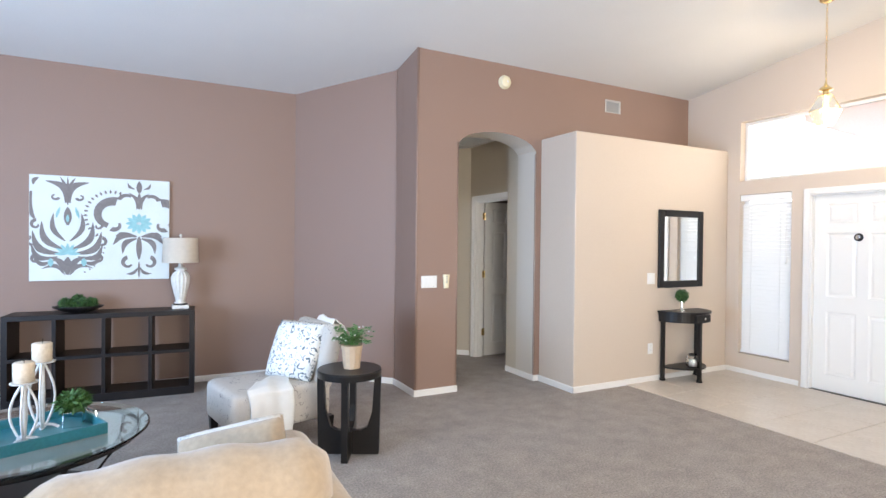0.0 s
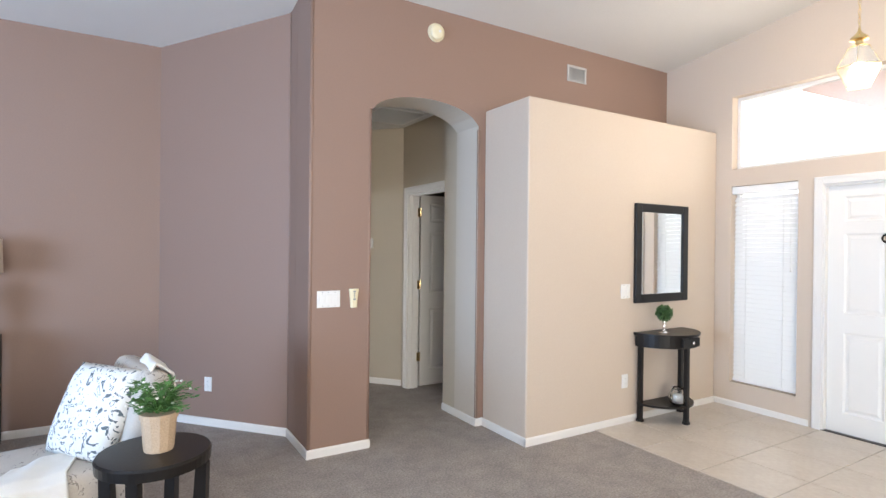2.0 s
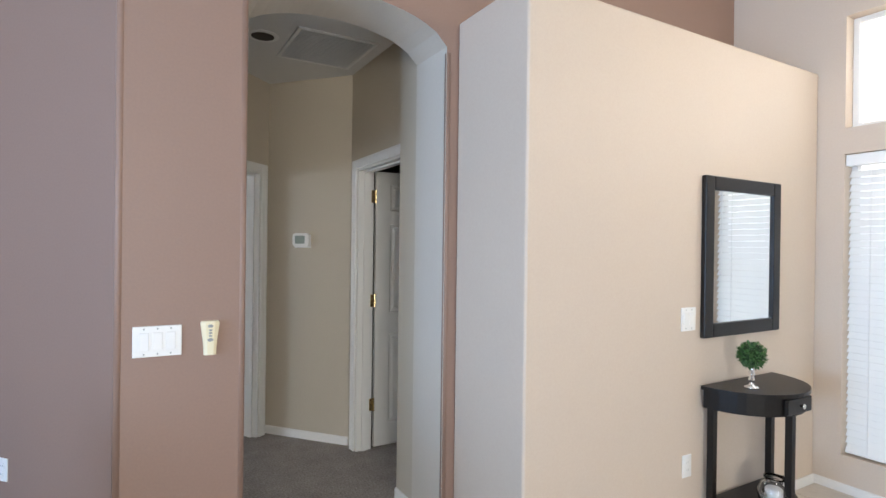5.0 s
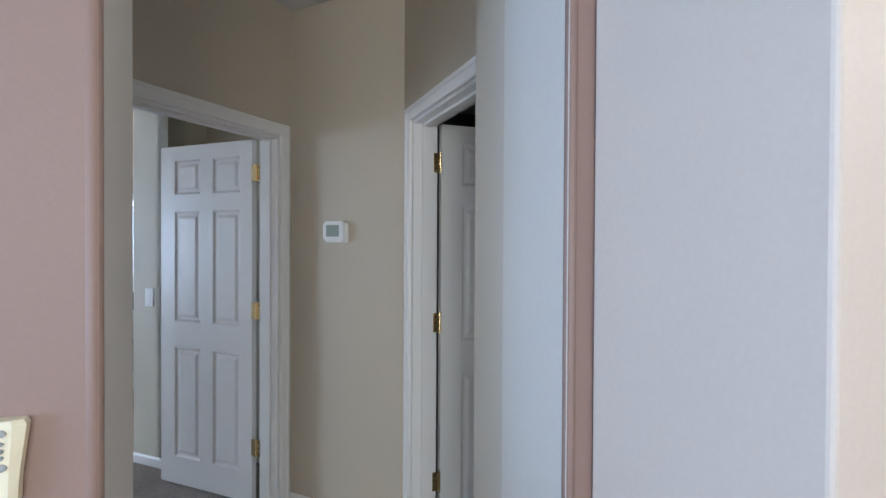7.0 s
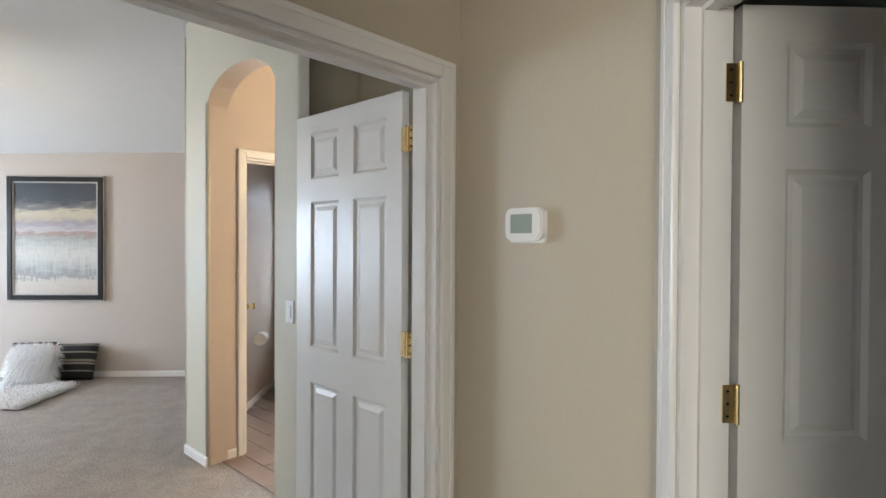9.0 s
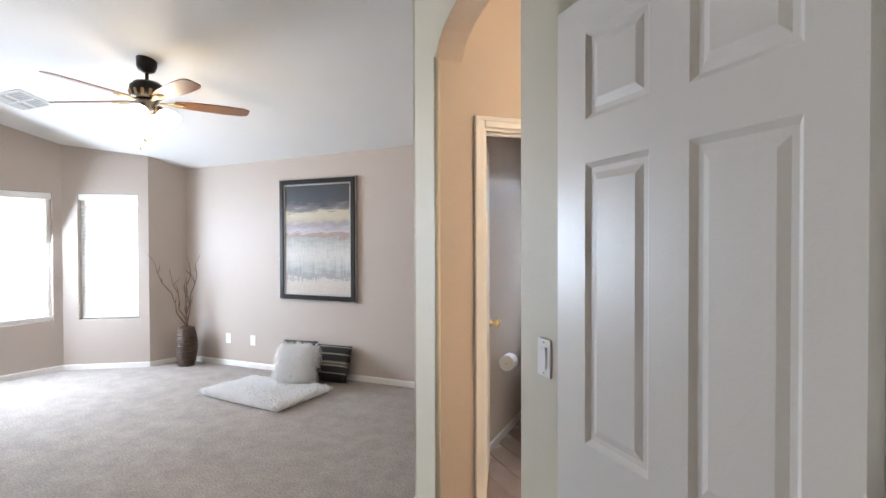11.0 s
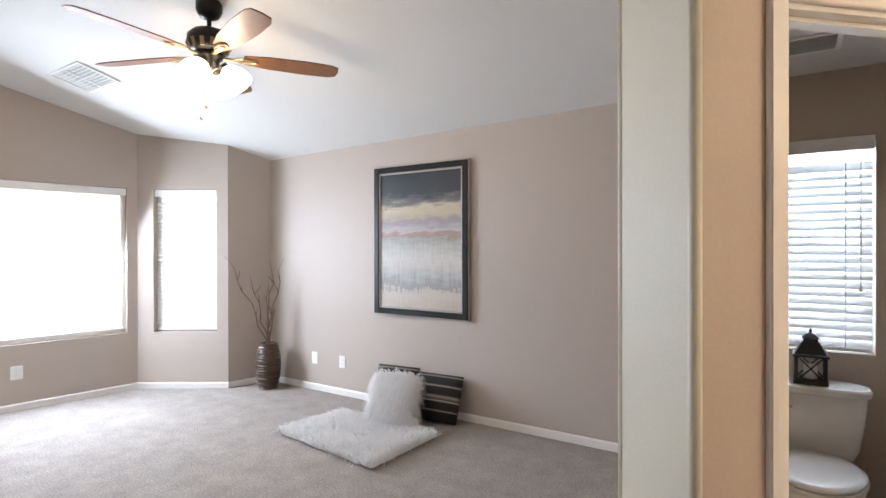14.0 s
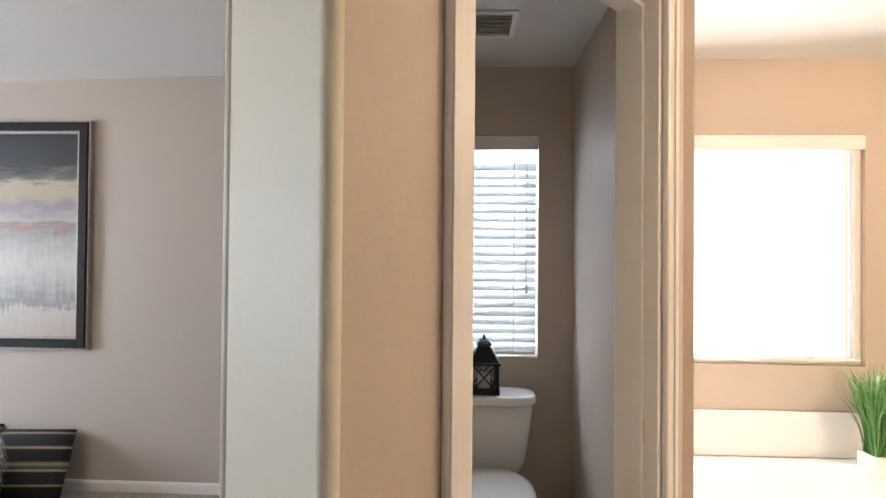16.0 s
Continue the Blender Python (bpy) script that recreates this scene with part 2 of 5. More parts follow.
ceiling("ceiling_living_north", [(-3.7, 1.0), (6.7, 1.0), (6.7, 5.4), (2.72, 5.4), (2.72, 5.7), (1.88, 6.7), (-3.7, 6.7)], living_ceiling, "white textured vaulted ceiling")
ceiling("ceiling_living_south", [(-3.7, -2.2), (6.7, -2.2), (6.7, 1.0), (-3.7, 1.0)], living_ceiling, "white textured vaulted ceiling")
ceiling("ceiling_hall", [(2.70, 5.3), (4.2, 5.3), (4.2, 6.7), (3.68, 7.26), (2.44, 6.03), (2.70, 5.7)], lambda x, y: 2.75, "white flat hallway ceiling")
ceiling("ceiling_bedroom", [(-3.8, 6.85), (3.9, 6.85), (3.9, 7.5), (3.12, 8.2), (1.93, 9.0), (1.93, 11.2), (-3.8, 11.2)], bed_ceiling, "white sloping bedroom ceiling")
ceiling("ceiling_entry_bedroom", [(1.2, 6.6), (1.9, 6.6), (2.42, 5.98), (3.3, 6.85), (1.2, 6.85)], bed_ceiling, "white sloping bedroom ceiling")
ceiling("ceiling_bath", [(2.88, 9.44), (2.24, 8.80), (2.86, 8.18), (6.0, 8.1), (6.0, 10.8), (2.85, 10.8)], bath_ceiling, "white sloping bathroom ceiling")
ceiling("ceiling_toilet_room", [(1.95, 9.02), (2.10, 8.90), (2.76, 9.52), (2.85, 9.6), (2.85, 10.8), (1.95, 10.8)], lambda x, y: 2.33, "white flat toilet room ceiling")
ceiling("ceiling_dark_room", [(4.2, 5.5), (6.4, 5.5), (6.4, 8.0), (4.2, 8.0)], lambda x, y: 2.5, "white flat ceiling of the unlit room")
# Out of view; laid above every ceiling to keep sky light from leaking in.
tagged(part("roof", prism([(-4.4, -2.7), (7.1, -2.7), (7.1, 11.6), (-4.4, 11.6)], TOP, TOP + 0.1), M_STUCCO), "unseen flat slab added over the rooms to block the sky", "roof", kind="structure")

# living room
wall("wall_living_west", (-3.5, -2.0), (-3.5, 6.63), 0.15, M_BROWN, [(2.7, 5.7, 0.4, 2.3, 0)], label="mauve brown painted wall")
wall("wall_living_south", (6.5, -2.0), (-3.5, -2.0), 0.15, M_BEIGE, [(3.4, 6.6, 0.4, 2.3, 0)], label="beige painted wall", s0=0.15, s1=0.15)
wall("wall_living_north", (-3.5, 6.63), (1.82, 6.63), 0.12, M_BROWN, label="mauve brown painted wall", s0=0.15)
wall("wall_niche_angled", (1.82, 6.63), (2.657, 5.672), 0.12, M_BROWN, label="mauve brown angled niche wall")
wall("wall_niche_return", (2.657, 5.672), (2.657, 5.482), 0.10, M_BROWN, label="mauve brown short return wall")
wall("wall_arch", (2.657, 5.15), (6.5, 5.15), 0.33, M_BROWN, [(0.459, 1.415, 0.0, 2.49, 0.19)], label="mauve brown wall with an arched opening", inner=M_REVEAL)
wall("wall_entry", (6.5, 5.48), (6.5, -2.0), 0.15, M_BEIGE,
     [(1.045, 1.63, 0.235, 2.085, 0), (1.045, 3.33, 2.245, 2.935, 0), (1.82, 2.74, 0.0, 2.035, 0)], label="beige entry wall with door, sidelight and transom")
# plant-shelf partition
tagged(part("partition", box(4.138, 6.498, 4.586, 5.146, 0, 2.62, 0.012, 3), M_BEIGE), "cream partition block with a plant shelf on top", "partition", kind="structure")

# hallway
A, B, D0 = (3.63, 7.16), (4.11, 6.60), (2.47, 6.0)
wall("wall_hall_right_stub", (4.072, 5.68), (4.072, 5.48), 0.06, M_HALL, label="greige hallway wall")
wall("wall_hall_right", B, (4.11, 5.48), 0.12, M_HALL, [(0.13, 0.91, 0, 2.04, 0)], label="greige hallway wall with a door", s0=0.05)
wall("wall_hall_thermostat", A, B, 0.12, M_HALL, label="greige hallway wall")
wall("wall_hall_door", D0, A, 0.12, M_HALL, [(0.06, 1.54, 0, 2.04, 0)], label="greige angled wall with the wide bedroom doorway", s1=0.32)
# unlit room behind the second door; part of its darkness is in the wall colour
wall("wall_dark_east", (6.3, 5.48), (6.3, 8.0), -0.1, M_UNLIT, label="wall of the unlit room, its shade put into the paint")
wall("wall_dark_north", (4.0, 8.0), (6.4, 8.0), 0.1, M_UNLIT, label="wall of the unlit room, its shade put into the paint")
wall("wall_dark_west", (4.23, 6.6), (4.23, 8.0), 0.1, M_UNLIT, label="wall of the unlit room, its shade put into the paint")

# bedroom
W0, W1, W2, W3 = (-2.40, 11.08), (-2.49, 10.63), (-3.25, 10.12), (-3.48, 8.44)
W4, W5 = (-2.90, 7.81), (-2.90, 7.0)
wall("wall_bed_north", W0, (1.88, 11.08), 0.15, M_BED, label="taupe bedroom wall", s0=0.15, s1=0.15)
wall("wall_bay_return", W1, W0, 0.15, M_BED, label="taupe bay return wall")
wall("wall_bay_right", W2, W1, 0.15, M_BED, [(0.16, 0.80, 0.575, 2.02, 0)], label="taupe bay wall with a narrow window", s0=0.05)
wall("wall_bay_middle", W3, W2, 0.15, M_BED, [(0.165, 1.60, 0.575, 2.02, 0)], label="taupe bay wall with the wide window", s0=0.05)
wall("wall_bay_left", W4, W3, 0.15, M_BED, [(0.13, 0.77, 0.575, 2.02, 0)], label="taupe bay wall with a narrow window", s0=0.05)
wall("wall_bay_left_return", W5, W4, 0.15, M_BED, label="taupe bay return wall", s0=0.1)
wall("wall_bed_south", (1.30, 7.0), W5, 0.12, M_BED, label="taupe bedroom wall", s1=0.15)
wall("wall_bed_closet", (1.30, 6.75), (1.30, 6.999), 0.12, M_BED, label="taupe closet wall")
wall("wall_bed_east", (1.868, 11.08), (1.868, 8.957), 0.10, M_BED, label="taupe bedroom wall")
wall("wall_bath_arch", (1.868, 8.957), (2.935, 7.89), 0.14, M_CREAM, [(0.338, 1.184, 0, 2.345, 0.22)], label="cream angled wall with an arched bath opening", inner=M_BATH)
wall("wall_nook_side", (2.935, 7.89), (3.15, 8.105), 0.10, M_CREAM, label="cream nook wall")
wall("wall_nook_back", (3.15, 8.105), (3.80, 7.455), 0.10, M_CREAM, label="cream nook wall", s1=0.05)
# bath
G = Vector((2.107, 8.735))
def along(s):
    return (G.x + R * s, G.y + R * s)
wall("wall_toilet_door", along(0.04), along(1.055), 0.11, M_BATH, [(0.208, 0.895, 0, 2.04, 0)], label="tan angled wall with the toilet room door")
wall("wall_toilet_west", (1.985, 9.06), (1.985, 10.72), 0.017, M_BATH, label="tan toilet room wall")
wall("wall_toilet_east", (2.815, 10.72), (2.815, 9.56), 0.10, M_BATH, label="tan toilet room wall")
wall("wall_bath_north", (1.97, 10.72), (6.0, 10.72), 0.14, M_BATH, [(0.128, 0.672, 0.88, 1.985, 0), (1.13, 2.245, 0.865, 1.99, 0)], label="tan bathroom wall with two windows")
wall("wall_bath_east", (6.0, 10.72), (6.0, 8.0), 0.10, M_BATH, label="tan bathroom wall", s0=0.1)
wall("wall_bath_south", (6.0, 8.12), (3.15, 8.12), 0.01, M_BATH, label="tan bathroom wall")
# outer shell: unseen walls added to stop daylight leaking in
wall("sky_block_east", (6.55, 11.4), (6.55, 5.48), 0.1, M_STUCCO, label="unseen pale stucco wall added to shut out the sky")
wall("sky_block_north", (6.0, 10.86), (6.65, 10.86), 0.1, M_STUCCO, label="unseen pale stucco wall added to shut out the sky")

for n, x, y, z1, mm in (("corner_bead_1", 2.669, 5.162, 3.36, M_BROWN), ("corner_bead_2", 2.667, 5.662, 3.3, M_BROWN), ("corner_bead_3", 3.106, 5.163, 2.50, M_BROWN),
                        ("corner_bead_4", 4.086, 5.163, 2.46, M_BROWN), ("corner_bead_6", 2.108, 8.733, 2.36, M_CREAM), ("corner_bead_7", 1.879, 8.962, 2.86, M_CREAM)):
    bead(n, x, y, 0, z1, mm)

# baseboards
rail("baseboard_1", (-3.5, 6.63), (1.82, 6.63))
rail("baseboard_2", (1.82, 6.63), (2.657, 5.672))
rail("baseboard_3", (2.657, 5.672), (2.657, 5.136))
rail("baseboard_4", (2.645, 5.15), (3.116, 5.15))
rail("baseboard_5", (4.072, 5.15), (4.138, 5.15))
rail("baseboard_6", (4.138, 5.146), (4.138, 4.572))
rail("baseboard_7", (4.126, 4.586), (6.498, 4.586))
rail("baseboard_8", (6.5, 4.586), (6.5, 3.75))
rail("baseboard_9", (4.072, 5.68), (4.072, 5.14))
rail("baseboard_10", (3.116, 5.15), (3.116, 5.48))
rail("baseboard_11", A, B)
rail("baseboard_12", W0, (1.868, 11.08))
rail("baseboard_13", W1, W0)
rail("baseboard_14", W2, W1)
rail("baseboard_15", W3, W2)
rail("baseboard_16", W4, W3)
rail("baseboard_17", (1.868, 11.08), (1.868, 8.957))
rail("baseboard_18", (1.868, 8.957), (2.117, 8.708))
rail("baseboard_19", (2.097, 8.725), along(0.19))
rail("baseboard_20", (2.705, 8.12), (2.935, 7.89))
rail("baseboard_21", (1.985, 9.0), (1.985, 10.72))
rail("baseboard_22", (1.985, 10.72), (2.815, 10.72))
rail("baseboard_23", (2.815, 10.72), (2.815, 9.6))
rail("baseboard_24", (1.30, 7.0), W5)


# ---- door frames, doors, windows ----
def casing(name, p0, p1, s0, s1, z1, thick, both=True, w=0.062, label="white moulded door casing"):
    """Jambs, stop and casings of an opening in the wall from p0 to p1."""
    m, _ = line(p0, p1)
    top = empty(name, m, label, "door frame", kind="structure")
    sides = [(-0.018, 0.0)] + ([(thick, thick + 0.018)] if both else [])
    for y0, y1 in sides:
        for a, b in ((s0 - w, s0 + 0.004), (s1 - 0.004, s1 + w)):
            ob = part("casing", box(a, b, y0, y1, 0, z1 + w, 0.006), M_TRIM, top)
        part("casing", box(s0 + 0.004, s1 - 0.004, y0, y1, z1 - 0.004, z1 + w, 0.006), M_TRIM, top)
        yo = y0 - 0.004 if y0 < 0 else y1
        for a, b in ((s0 - w + 0.004, s0 - w + 0.024), (s1 + w - 0.024, s1 + w - 0.004)):
            part("casing_bead", box(a, b, yo, yo + 0.004, 0, z1 + w - 0.004, 0.0018), M_TRIM, top)
        part("casing_bead", box(s0 - w + 0.024, s1 + w - 0.024, yo, yo + 0.004, z1 + w - 0.024, z1 + w - 0.004, 0.0018), M_TRIM, top)
    j = 0.018
    part("jamb", box(s0, s0 + j, 0.001, thick - 0.001, 0, z1), M_TRIM, top)
    part("jamb", box(s1 - j, s1, 0.001, thick - 0.001, 0, z1), M_TRIM, top)
    part("jamb", box(s0 + j, s1 - j, 0.001, thick - 0.001, z1 - j, z1), M_TRIM, top)
    for a, b in ((s0 + j, s0 + j + 0.012), (s1 - j - 0.012, s1 - j)):
        part("stop", box(a, b, thick * 0.35, thick * 0.62, 0, z1 - j), M_TRIM, top)
    part("stop", box(s0 + j + 0.012, s1 - j - 0.012, thick * 0.35, thick * 0.62, z1 - j - 0.012, z1 - j), M_TRIM, top)
    return top


def leaf(name, m, w, h, label, hinge_side=0, knob=None, hinges=True, t=0.035, gap=0.0):
    """A six-panel door: x from the hinge edge across, y through it, z up."""
    top = empty(name, m, label, "door", kind="structure")
    bm = bmesh.new()
    stile, mid = 0.115, 0.10
    pw = (w - 2 * stile - mid) / 2
    rows = ((0.175, 0.83), (0.985, 1.635), (1.735, 1.935))
    k = h / 2.02
    xs = [gap, stile, stile + pw, stile + pw + mid, w - stile, w]
    zs = [0.012] + [v * k for r in rows for v in r] + [h]
    for i in range(5):
        for j in range(7):
            hole = i in (1, 3) and j in (1, 3, 5)
            if not hole:
                add_box(bm, xs[i], xs[i + 1], 0, t, zs[j], zs[j + 1])
    part("slab", bm, M_DOOR, top)
    for i in (1, 3):
        for j in (1, 3, 5):
            bm = bmesh.new()
            x0, x1, z0, z1 = xs[i], xs[i + 1], zs[j], zs[j + 1]
            for y, out in ((0, 1), (t, -1)):
                prof = ((0.0, 0.0), (0.012, 0.009), (0.024, 0.009), (0.042, 0.002))
                loops = []
                for ins, dep in prof:
                    loops.append([bm.verts.new((x, y + out * dep, z)) for x, z in ((x0 + ins, z0 + ins), (x1 - ins, z0 + ins), (x1 - ins, z1 - ins), (x0 + ins, z1 - ins))])
                for a, b in zip(loops, loops[1:]):
                    for q in range(4):
                        bm.faces.new((a[q], a[(q + 1) % 4], b[(q + 1) % 4], b[q]))
                bm.faces.new(loops[-1])
            bmesh.ops.recalc_face_normals(bm, faces=bm.faces[:])
            part("panel", bm, M_DOOR, top)
    if hinges:
        for z in (0.325, 1.085, 1.845):
            bm = box(-0.034, gap, -0.004, 0.000, z - 0.045, z + 0.045)
            add_tube(bm, [(-0.002, -0.007, z - 0.048), (-0.002, -0.007, z + 0.048)], 0.0065, 8)
            if hinge_side:
                for v in bm.verts:
                    v.co.y = t - v.co.y
            bmesh.ops.recalc_face_normals(bm, faces=bm.faces[:])
            hg = part("hinge", bm, M_BRASS, top, "polished brass hinge")
            for dz in (-0.03, 0, 0.03):
                part("screw", lathe([(0.004, -0.001), (0.003, 0.001)], 8), M_BLACKM, hg, m=None).matrix_local = pose(-0.022, t + 0.0045 if hinge_side else -0.0045, z + dz, 90)
    if knob:
        kb = lathe([(0.028, 0), (0.030, 0.006), (0.012, 0.012), (0.012, 0.035), (0.027, 0.045), (0.029, 0.058), (0.018, 0.068)], 20)
        part("knob", kb, M_BRASS, top, "brass door knob", smooth=True).matrix_local = pose(w - 0.065, 0, 0.93, 90)
    return top


casing("door_frame_1", D0, A, 0.06, 1.54, 2.04, 0.12)
casing("door_frame_2", B, (4.11, 5.48), 0.13, 0.91, 2.04, 0.12, both=False)
casing("door_frame_3", along(0.04), along(1.055), 0.208, 0.895, 2.04, 0.11, w=0.052)
casing("door_frame_4", (6.5, 5.48), (6.5, -2.0), 1.82, 2.74, 2.035, 0.15, both=False)
leaf("door_1", pose(3.467, 7.215, 0, 0, 0, 135), 0.745, 2.03, "white six-panel bedroom door standing open", hinge_side=1, knob=True, gap=0.03)
leaf("door_2", pose(4.245, 6.452, 0, 0, 0, 0), 0.75, 2.03, "white six-panel door open into the unlit room", knob=True, gap=0.006)
leaf("door_3", pose(2.235, 9.06, 0, 0, 0, 107), 0.68, 2.03, "white toilet room door open against the wall", knob=True, hinges=False)


# ---- windows and blinds ----
def window(name, p0, p1, s0, s1, z0, z1, depth, mullions=(), label="white framed window", glow=True):
    """Frame, pane and the bright sky behind it, in the wall from p0 to p1."""
    m, _ = line(p0, p1)
    top = empty(name, m, label, "window", kind="structure")
    f = 0.035
    y0, y1 = depth - 0.06, depth - 0.01
    for a, b, c, d in ((s0, s0 + f, z0, z1), (s1 - f, s1, z0, z1), (s0 + f, s1 - f, z0, z0 + f), (s0 + f, s1 - f, z1 - f, z1)):
        part("window_frame", box(a, b, y0, y1, c, d, 0.004), M_TRIM, top)
    for x in mullions:
        part("mullion", box(x - 0.018, x + 0.018, y0 + 0.005, y1 - 0.005, z0 + f, z1 - f, 0.004), M_TRIM, top)
    pane = part("pane", box(s0 + f, s1 - f, depth - 0.038, depth - 0.034, z0 + f, z1 - f), M_GLASS, top)
    pane.visible_shadow = False
    if glow:
        b = part("backdrop", box(s0 - 0.03, s1 + 0.03, depth + 0.06, depth + 0.07, z0 - 0.05, z1 + 0.05), M_DAYGLOW, m=m)
        tagged(b, "plain bright sky seen outside", "sky", kind="structure")
    return top


def blind(name, p0, p1, s0, s1, z0, z1, y, pitch=0.043, tilt=58, label="white faux wood horizontal blind in a window", slats=True, cord=True):
    m, _ = line(p0, p1)
    top = empty(name, m, label, "blind", group="window blinds")
    part("valance", box(s0 + 0.004, s1 - 0.004, y - 0.045, y + 0.02, z1 - 0.075, z1 - 0.004, 0.006), M_SLAT, top)
    part("bottom_rail", box(s0 + 0.012, s1 - 0.012, y - 0.022, y + 0.022, z0 + 0.012, z0 + 0.030, 0.005), M_SLAT, top)
    if slats:
        n = int((z1 - 0.08 - z0 - 0.04) / pitch)
        src = bpy.data.meshes.new("slat")
        bm = box(s0 + 0.012, s1 - 0.012, -0.025, 0.025, -0.0014, 0.0014)
        bm.to_mesh(src)
        bm.free()
        src.materials.append(M_SLAT)
        for i in range(n):
            ob = new("slat", src)
            ob.parent = top
            ob.matrix_local = pose(0, y, z0 + 0.05 + pitch * i, tilt, 0, 0)
    for k in (0.22, 0.78):
        x = s0 + (s1 - s0) * k
        part("ladder_cord", box(x - 0.003, x + 0.003, y - 0.024, y - 0.022, z0 + 0.03, z1 - 0.07), M_SLAT, top)
    if cord:
        part("pull_cord", tube([(s1 - 0.06, y - 0.04, z1 - 0.08), (s1 - 0.06, y - 0.04, z1 - 0.75)], 0.003, 6), M_SLAT, top)
        part("tassel", lathe([(0.004, 0), (0.009, 0.01), (0.007, 0.035), (0.003, 0.045)], 10), M_SLAT, top).matrix_local = pose(s1 - 0.06, y - 0.04, z1 - 0.79)
    return top


window("window_1", (6.5, 5.48), (6.5, -2.0), 1.045, 1.63, 0.235, 2.085, 0.15)
blind("blind", (6.5, 5.48), (6.5, -2.0), 1.045, 1.63, 0.235, 2.085, 0.05, tilt=54)
window("window_2", (6.5, 5.48), (6.5, -2.0), 1.045, 3.33, 2.245, 2.935, 0.15, glow=False, label="white framed transom window above the front door")
window("window_3", W2, W1, 0.16, 0.80, 0.575, 2.02, 0.15)
blind("blind", W2, W1, 0.16, 0.80, 0.575, 2.02, 0.06, tilt=48)
window("window_4", W3, W2, 0.165, 1.60, 0.575, 2.02, 0.11)
# Only the rails are built; the glowing backdrop stands in for the daylit shade.
blind("blind", W3, W2, 0.165, 1.60, 0.60, 2.02, 0.05, slats=False, cord=False, label="white blind in the wide window, slats left out")
window("window_5", W4, W3, 0.13, 0.77, 0.575, 2.02, 0.15)
blind("blind", W4, W3, 0.13, 0.77, 0.575, 2.02, 0.06, tilt=48)
window("window_6", (1.97, 10.72), (6.0, 10.72), 0.128, 0.672, 0.88, 1.985, 0.14)
blind("blind", (1.97, 10.72), (6.0, 10.72), 0.128, 0.672, 0.88, 1.985, 0.03, tilt=60)
window("window_7", (1.97, 10.72), (6.0, 10.72), 1.13, 2.245, 0.865, 1.99, 0.085)
blind("blind", (1.97, 10.72), (6.0, 10.72), 1.13, 2.245, 0.865, 1.99, 0.03, slats=False)
tagged(part("backdrop", box(9.5, 9.52, 0, 9, 0.5, 6), M_DAYGLOW), "plain bright sky seen outside", "sky", kind="structure")
tagged(part("porch_wall", box(7.9, 8.1, 1.2, 4.5, -0.3, 4.2, 0.02), mat("pale_pink_stucco", (0.78, 0.66, 0.62), 0.9, bump=0.3, bscale=60)), "pale pink stucco porch wall outside", "wall", kind="structure")

# ---- front door ----
fd = leaf("door_4", line((6.5, 5.48), (6.5, -2.0))[0] @ pose(1.84, 0.05, 0), 0.88, 2.01, "white six-panel front door, shut", hinges=False, t=0.045)
for z in (0.25, 1.03, 1.80):
    part("hinge", tube([(-0.008, -0.006, z - 0.05), (-0.008, -0.006, z + 0.05)], 0.007, 8), M_CHROME, fd, "steel hinge")
kn = part("knocker", lathe([(0.040, 0.0), (0.038, 0.01), (0.018, 0.014)], 24), M_BLACKM, fd, "dark round door viewer", smooth=False)
kn.matrix_local = pose(0.40, -0.001, 1.585, 90)
kr = part("viewer_ring", lathe([(0.024, 0.0), (0.022, 0.016), (0.010, 0.018)], 20), M_CHROME, kn)
part("threshold", box(-0.02, 0.90, -0.05, 0.03, 0.001, 0.012, 0.003), M_BLACKM, fd, "dark metal threshold")


# ---- small wall fixtures ----
def plate(name, m, w, h, label, category, kind_of="switch", gangs=1, group=""):
    """A cover plate: x along the wall, y into the room (negative), z up."""
    top = empty(name, m, label, category, group)
    part("cover_plate", box(-w / 2, w / 2, -0.007, 0, -h / 2, h / 2, 0.003), M_WHITE, top)
    for g in range(gangs):
        x = (g - (gangs - 1) / 2) * 0.046
        if kind_of == "switch":
            part("rocker", box(x - 0.0165, x + 0.0165, -0.011, -0.007, -0.034, 0.034, 0.0015), M_WHITE, top)
            for z in (-0.048, 0.048):
                part("screw", lathe([(0.0035, 0), (0.003, 0.0012)], 8), M_GREYP, top).matrix_local = pose(x, -0.007, z, 90)
        elif kind_of == "outlet":
            for z in (-0.02, 0.02):
                s = part("socket", box(x - 0.016, x + 0.016, -0.009, -0.007, z - 0.014, z + 0.014, 0.001), M_WHITE, top)
                for dx in (-0.006, 0.006):
                    part("slot", box(x + dx - 0.001, x + dx + 0.001, -0.0096, -0.009, z - 0.004, z + 0.005), M_GREYP, s)
    return top


plate("light_switch", pose(2.80, 5.15, 1.107), 0.168, 0.118, "white triple rocker switch plate on the brown wall", "switch", gangs=3)
plate("light_switch", pose(5.212, 4.586, 1.124), 0.115, 0.122, "white double switch plate on the beige wall", "switch", gangs=2)
plate("light_switch", pose(2.815, 8.01, 1.10, 0, 0, -45), 0.075, 0.118, "white single rocker switch plate on the cream wall", "switch")
plate("wall_outlet", pose(5.215, 4.586, 0.36), 0.072, 0.116, "white wall outlet above the baseboard", "outlet", "outlet", group="wall outlets")
plate("wall_outlet", pose(-1.72, 11.08, 0.32), 0.075, 0.118, "white wall outlet above the baseboard", "outlet", "outlet", group="wall outlets")
plate("wall_outlet", pose(-1.34, 11.08, 0.32), 0.075, 0.118, "white wall outlet above the baseboard", "outlet", "outlet", group="wall outlets")
m3, _ = line(W3, W2)
